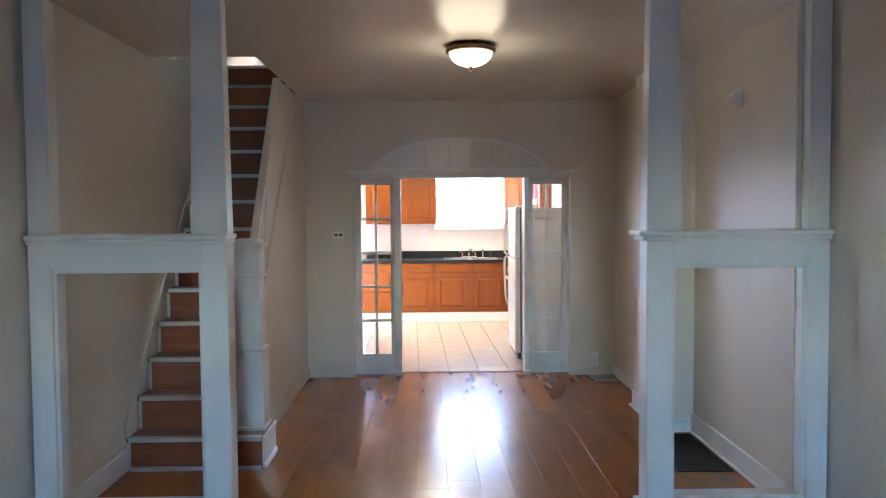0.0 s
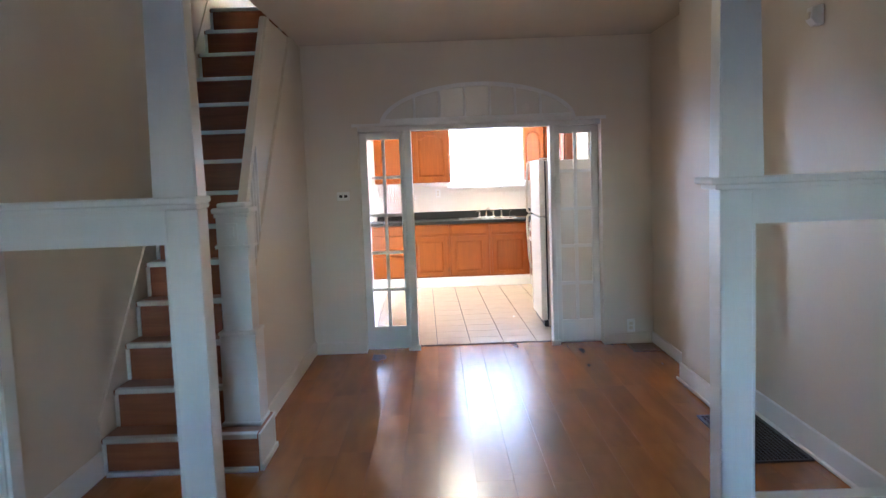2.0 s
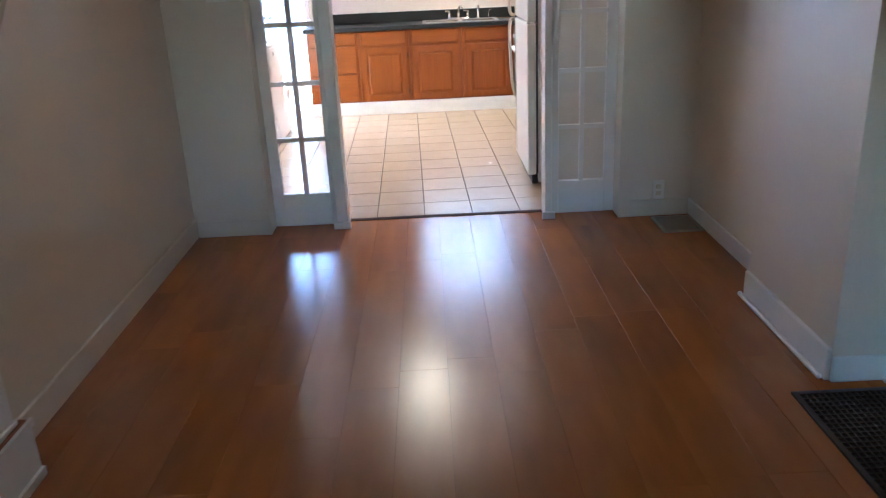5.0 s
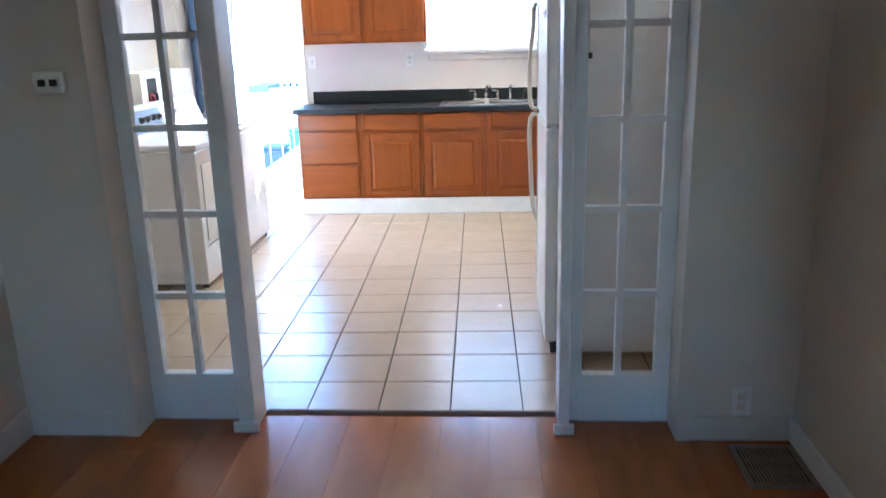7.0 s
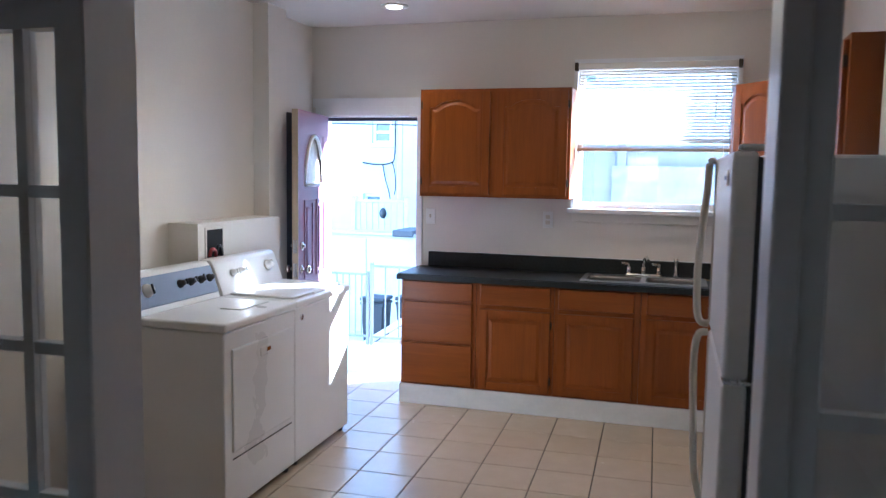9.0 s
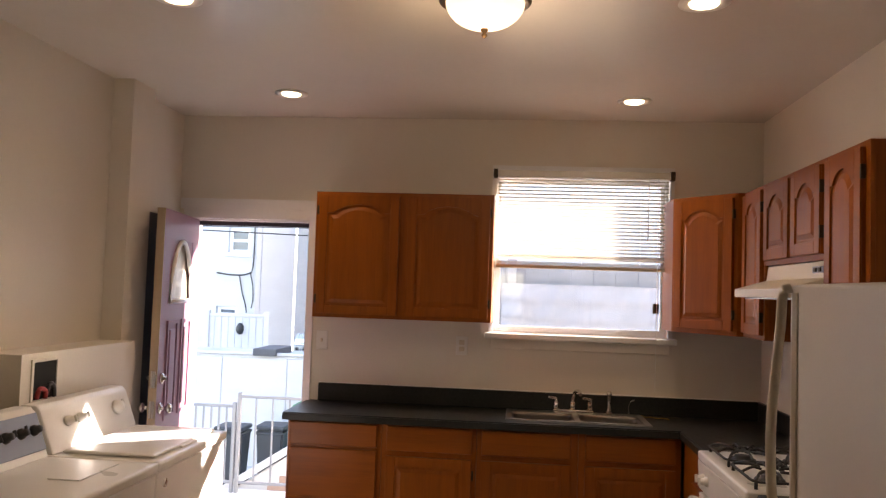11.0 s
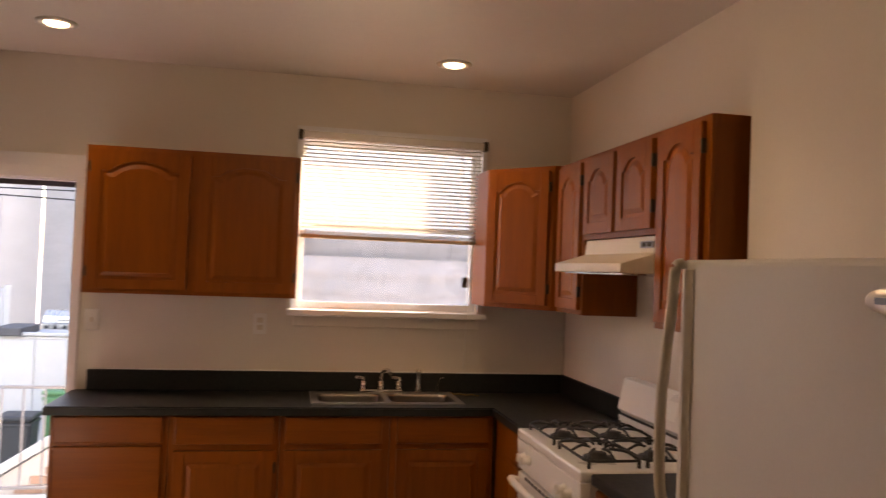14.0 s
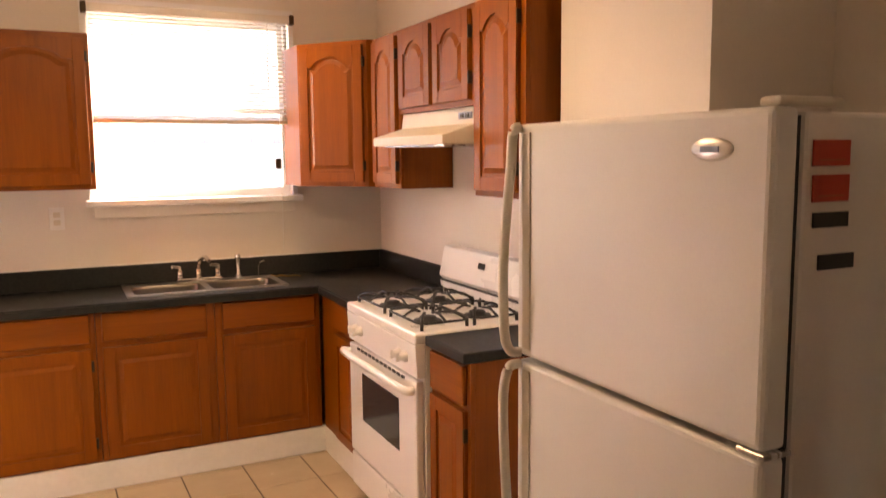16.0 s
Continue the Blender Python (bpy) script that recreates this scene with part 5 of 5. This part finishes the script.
def bin_thing(x, y, mat, label, h=0.95, w=0.52):
    t = thing("wheelie_bin", (x, y, -0.98), label, "bin", "bins in the yard")
    z = -0.98
    bm = bmesh.new()
    for zz, s in ((z + 0.04, 0.40), (z + h, 0.50)):
        for dx, dy in ((-1, -1), (1, -1), (1, 1), (-1, 1)):
            bm.verts.new((x + dx * s * w, y + dy * s * w, zz))
    v = list(bm.verts)
    for f in ((0, 1, 5, 4), (1, 2, 6, 5), (2, 3, 7, 6), (3, 0, 4, 7), (3, 2, 1, 0), (4, 5, 6, 7)):
        bm.faces.new([v[i] for i in f])
    bmesh.ops.bevel(bm, geom=bm.edges[:], offset=0.025, segments=2, affect="EDGES")
    part("body", bm, mat, t)
    part("lid", box(x - 0.53 * w, x + 0.53 * w, y - 0.55 * w, y + 0.53 * w, z + h, z + h + 0.055, 0.02, 2), mat, t)
    part("rim", box(x - 0.52 * w, x + 0.52 * w, y - 0.52 * w, y + 0.52 * w, z + h - 0.06, z + h - 0.02, 0.01), mat, t)
    for s in (-1, 1):
        part("wheel", lathe([(0.09, -0.02), (0.09, 0.02)], (x + s * 0.36 * w, y + 0.40 * w, z + 0.09), "x", 16), DARK, t)


bin_thing(-2.55, 17.5, BIN, "charcoal plastic wheelie bin in the yard", 0.76, 0.36)
bin_thing(-3.05, 17.4, BIN, "charcoal plastic wheelie bin in the yard", 0.74, 0.36)
bin_thing(-2.25, 18.1, BIN_GREEN, "green plastic wheelie bin in the yard", 0.95, 0.36)


def far_house(name, x0, x1, y0, y1, h, wins, mat, label):
    t = thing(name, ((x0 + x1) / 2, (y0 + y1) / 2, -0.98), label, "house", "houses across the lane")
    holes = [(a, a + w, z, z + q) for a, z, w, q in wins]
    part("wall", wall_with_holes("x", x0, x1, y0, y0 + 0.3, -0.98, h, holes), mat, t)
    part("wall", box(x0, x1, y0 + 0.35, y1, -0.98, h - 0.02), mat, t)
    part("roof", box(x0 - 0.15, x1 + 0.15, y0 - 0.15, y1 + 0.15, h, h + 0.22, 0.03), ROOF, t)
    for a, z, w, q in wins:
        f = part("window", boxes((a, a + 0.07, y0 + 0.08, y0 + 0.16, z, z + q), (a + w - 0.07, a + w, y0 + 0.08, y0 + 0.16, z, z + q), (a + 0.07, a + w - 0.07, y0 + 0.08, y0 + 0.16, z, z + 0.07), (a + 0.07, a + w - 0.07, y0 + 0.08, y0 + 0.16, z + q - 0.07, z + q), (a + 0.07, a + w - 0.07, y0 + 0.09, y0 + 0.15, z + q / 2 - 0.03, z + q / 2 + 0.03)), TRIM, t)
        part("pane", box(a + 0.07, a + w - 0.07, y0 + 0.12, y0 + 0.13, z + 0.07, z + q - 0.07), FAR_GLASS, f)
        part("sill", box(a - 0.05, a + w + 0.05, y0 - 0.06, y0 + 0.08, z - 0.08, z, 0.01), TRIM, f)
    return t


far_house("row_house", -9.5, -5.1, 24.0, 26.9, 5.6, [(-5.74, 2.28, 0.48, 0.54), (-5.95, 0.78, 0.46, 0.34), (-8.4, 2.15, 0.75, 0.95)], SIDING, "white-sided row house across the lane")
far_house("row_house", -5.08, 1.2, 27.0, 35.0, 6.4, [(-3.7, 1.0, 0.8, 1.2), (-1.6, 1.0, 0.9, 1.3), (-3.7, 3.9, 0.8, 1.2), (-1.6, 3.9, 0.9, 1.3)], BRICKWALL, "pale masonry row house across the lane")
far_house("row_house", 1.4, 8.5, 26.0, 34.0, 6.0, [(2.6, 3.3, 0.9, 1.3), (5.2, 3.3, 0.9, 1.3), (2.6, 0.9, 0.9, 1.3)], SIDING, "white-sided row house across the lane")
far_house("neighbour_wing", 0.02, 5.5, 17.2, 22.0, 5.95, [(2.9, 1.1, 0.8, 1.2), (2.9, 3.9, 0.8, 1.2)], SIDING, "white-sided rear wing of the neighbouring house")
shed = thing("yard_shed", (-3.4, 19.0, -0.98), "low white garden wall with a dark flat cover", "shed")
part("wall", box(-4.8, -2.2, 18.6, 19.6, -0.98, 0.60, 0.01), SIDING, shed)
part("cover", box(-3.22, -2.88, 18.5, 19.3, 0.60, 0.70, 0.01), ROOF, shed)
for a, b in ((-4.8, -3.695), (-3.685, -2.735), (-2.725, -2.2)):
    part("panel", box(a, b, 18.585, 18.599, -0.98, 0.56, 0.004), SIDING, shed)
part("coping", box(-4.85, -2.15, 18.56, 18.64, 0.602, 0.645, 0.008), SIDING, shed)
meter = thing("electric_meter", (-4.31, 20.96, 0.83), "small dark oval electric meter on the white fence", "meter")
bm = lathe([(0.0005, -0.05), (0.055, -0.045), (0.065, 0.0), (0.065, 0.028)], (0, 0, 0), "y", 20)
bm.transform(pose(-4.31, 20.965, 0.83) @ Matrix.Diagonal((1, 1, 1.6, 1)))
part("case", bm, BIN, meter)
conduit = thing("wall_conduit", (-5.3, 23.93, 1.8), "black cable conduit looped along the white house", "conduit")
part("pipe", tube(curve_points([(-5.95, 23.96, 1.84), (-5.6, 23.96, 1.80), (-5.28, 23.96, 1.83), (-5.16, 23.96, 2.0), (-5.15, 23.96, 3.0), (-5.15, 23.96, 5.3)]), 0.016, 8), WIRE, conduit)
part("pipe", tube(curve_points([(-5.45, 23.96, 1.79), (-5.38, 23.96, 1.45), (-5.30, 23.96, 1.2), (-5.26, 23.96, 1.0)]), 0.013, 8), WIRE, conduit)
part("pipe", tube(curve_points([(-5.22, 23.96, 1.88), (-5.15, 23.96, 1.6), (-5.13, 23.96, 1.3), (-5.16, 23.96, 1.1)]), 0.013, 8), WIRE, conduit)
vinyl = thing("white_fence", (-4.4, 21.0, -0.98), "white vinyl board fence behind the low wall", "fence")
for k in range(8):
    a = -4.90 + 0.125 * k
    part("board", box(a, a + 0.120, 20.99, 21.015, -0.96, 1.03, 0.004), SIDING, vinyl)
part("cap_rail", box(-4.92, -3.88, 20.97, 21.035, 1.032, 1.085, 0.008), SIDING, vinyl)
for a in (-4.96, -3.88):
    part("post", box(a, a + 0.09, 20.96, 21.05, -0.98, 1.14, 0.008), SIDING, vinyl)
grill = thing("barbecue_grill", (-2.78, 20.0, -0.98), "stainless gas barbecue grill with a closed lid", "grill")
part("cart", box(-2.99, -2.55, 19.85, 20.25, -0.98, 0.56, 0.01), SIDING, grill)
part("control_panel", box(-3.02, -2.52, 19.82, 20.28, 0.565, 0.665, 0.01), STEEL, grill)
lid = prism([(19.85, 0.67), (20.26, 0.67), (20.24, 0.80), (20.12, 0.85), (19.96, 0.84), (19.87, 0.77)], "x", -3.0, -2.54, 0.008)
part("lid", lid, STEEL, grill, "brushed steel hood")
part("handle", tube([(-2.95, 19.84, 0.72), (-2.95, 19.80, 0.72), (-2.59, 19.80, 0.72), (-2.59, 19.84, 0.72)], 0.010, 8), STEEL, grill)
for k in range(4):
    part("knob", lathe([(0.026, 0.0), (0.024, -0.03), (0.0005, -0.031)], (-2.95 + 0.12 * k, 19.82, 0.615), "y", 14), DARK, grill)
parapet = thing("brick_parapet", (-1.3, 14.4, -0.98), "low sloping brick parapet with pale coping beside the steps", "parapet")
part("core", prism([(-2.05, -0.98), (-0.5, -0.98), (-0.5, 0.74), (-2.05, -0.27)], "y", 14.32, 14.50), CONCRETE, parapet)
part("coping", prism([(-2.07, -0.265), (-0.5, 0.757), (-0.5, 0.83), (-2.07, -0.195)], "y", 14.29, 14.53), CONCRETE, parapet)
brick_me = mesh_of("brick", box(0.0, 0.20, 0.0, 0.02, 0.0, 0.058, 0.003), YARD_BRICK)
for r in range(12):
    for c in range(8):
        bx, bz = -2.03 + 0.212 * c + 0.106 * (r % 2), -0.45 + 0.07 * r
        if bx + 0.20 < -0.51 and bz + 0.075 < -0.27 + 0.652 * (bx + 2.05):
            ob = new("brick", brick_me)
            ob.parent, ob.matrix_parent_inverse = parapet, parapet.matrix_basis.inverted()
            ob.matrix_basis = pose(bx, 14.305, bz)
for za, zb in ((2.54, 2.56), (2.51, 2.42)):
    w = thing("overhead_cable", (-3.5, 20, za), "black overhead cable stretched across the yard", "cable", "overhead cables")
    part("cable", tube([(-7.0 + 7.0 * i / 16, 20.0, za + (zb - za) * i / 8 - 0.3 * (zb - za)) for i in range(17)], 0.011, 6), WIRE, w)

# board fence with a loose tarp seen through the window
fence = thing("board_fence", (1.6, 16.2, -0.98), "weathered grey board fence in the yard", "fence")
for k in range(17):
    x = -0.35 + 0.24 * k
    part("board", box(x, x + 0.238, 16.20, 16.222, -0.96, 1.92 + 0.02 * math.sin(3.1 * k), 0.003), FENCE, fence)
for z in (0.2, 1.60):
    part("rail", box(-0.35, 3.75, 16.224, 16.27, z, z + 0.09), FENCE, fence)
for x in (0.4, 2.36):
    part("post", box(x, x + 0.10, 16.10, 16.195, -0.98, 2.0, 0.006), FENCE, fence)
tarp = thing("tarp", (1.3, 16.05, 0.9), "pale grey plastic tarp hung loosely on the fence", "tarp")
bm = bmesh.new()
grid = [[bm.verts.new((0.35 + 2.1 * i / 28, 16.06 + 0.03 * math.sin(i * 1.3 + j * 0.4) + 0.02 * math.sin(j * 2.1), 1.72 - 0.72 * j / 12 - (0.10 * math.sin(math.pi * i / 28) + 0.02 * math.sin(i * 1.7)) * j / 12)) for i in range(29)] for j in range(13)]
for j in range(12):
    for i in range(28):
        bm.faces.new((grid[j][i], grid[j][i + 1], grid[j + 1][i + 1], grid[j + 1][i])).smooth = True
part("sheet", bm, PLASTIC_SHEET, tarp)

# ---- laminate planks and floor tiles ----
floor_ob = bpy.data.objects["floor"]
tile_ob = bpy.data.objects["floor_kitchen"]


def piece(name, me, parent, m):
    ob = new(name, me)
    ob.parent = parent
    ob.matrix_basis = m
    return ob


PW, PL = 0.1905, 1.215
rng = random.Random(4)
plank_me = mesh_of("plank", box(0.0003, PW - 0.0003, 0.0003, PL - 0.0003, -0.010, 0.0, 0.0004), LAMINATE)
x = -1.95
while x < 2.42:
    y = -2.1 - rng.random() * PL
    while y < 8.17:
        if y + PL > 8.17 or y < -2.1:
            a, b = max(y, -2.1), min(y + PL, 8.17)
            if b - a > 0.02:
                piece("plank", mesh_of("plank", box(0.0003, PW - 0.0003, 0.0003, b - a - 0.0003, -0.010, 0.0, 0.0004), LAMINATE), floor_ob, pose(x, a, 0))
        else:
            piece("plank", plank_me, floor_ob, pose(x, y, 0))
        y += PL
    x += PW

PITCH, TURN_T = 0.3045, 1.2
tile_me = mesh_of("floor_tile", box(0.003, PITCH - 0.003, 0.003, PITCH - 0.003, -0.008, 0.0, 0.002), TILE)


def clipped(poly, x0, x1, y0, y1):
    for axis, lim, sign in ((0, x0, 1), (0, x1, -1), (1, y0, 1), (1, y1, -1)):
        out = []
        for i, p in enumerate(poly):
            q = poly[(i + 1) % len(poly)]
            dp, dq = sign * (p[axis] - lim), sign * (q[axis] - lim)
            if dp >= 0:
                out.append(p)
            if (dp >= 0) != (dq >= 0):
                f = dp / (dp - dq)
                out.append((p[0] + (q[0] - p[0]) * f, p[1] + (q[1] - p[1]) * f))
        poly = out
        if not poly:
            return poly
    return poly


base_m = pose(0.136, 8.185, 0, 0, 0, TURN_T)
EDGE = (-1.99, 2.45, 8.215, 12.60)
for i in range(-8, 9):
    for j in range(-1, 16):
        m = base_m @ pose(i * PITCH, j * PITCH, 0)
        corners = [m @ Vector((a, b, 0)) for a, b in ((0.003, 0.003), (PITCH - 0.003, 0.003), (PITCH - 0.003, PITCH - 0.003), (0.003, PITCH - 0.003))]
        inside = [EDGE[0] <= c.x <= EDGE[1] and EDGE[2] <= c.y <= EDGE[3] for c in corners]
        if all(inside):
            piece("floor_tile", tile_me, tile_ob, m)
        else:
            poly = clipped([(c.x, c.y) for c in corners], *EDGE)
            if len(poly) > 2:
                piece("floor_tile", mesh_of("floor_tile", prism(poly, "z", -0.008, 0.0), TILE), tile_ob, Matrix())
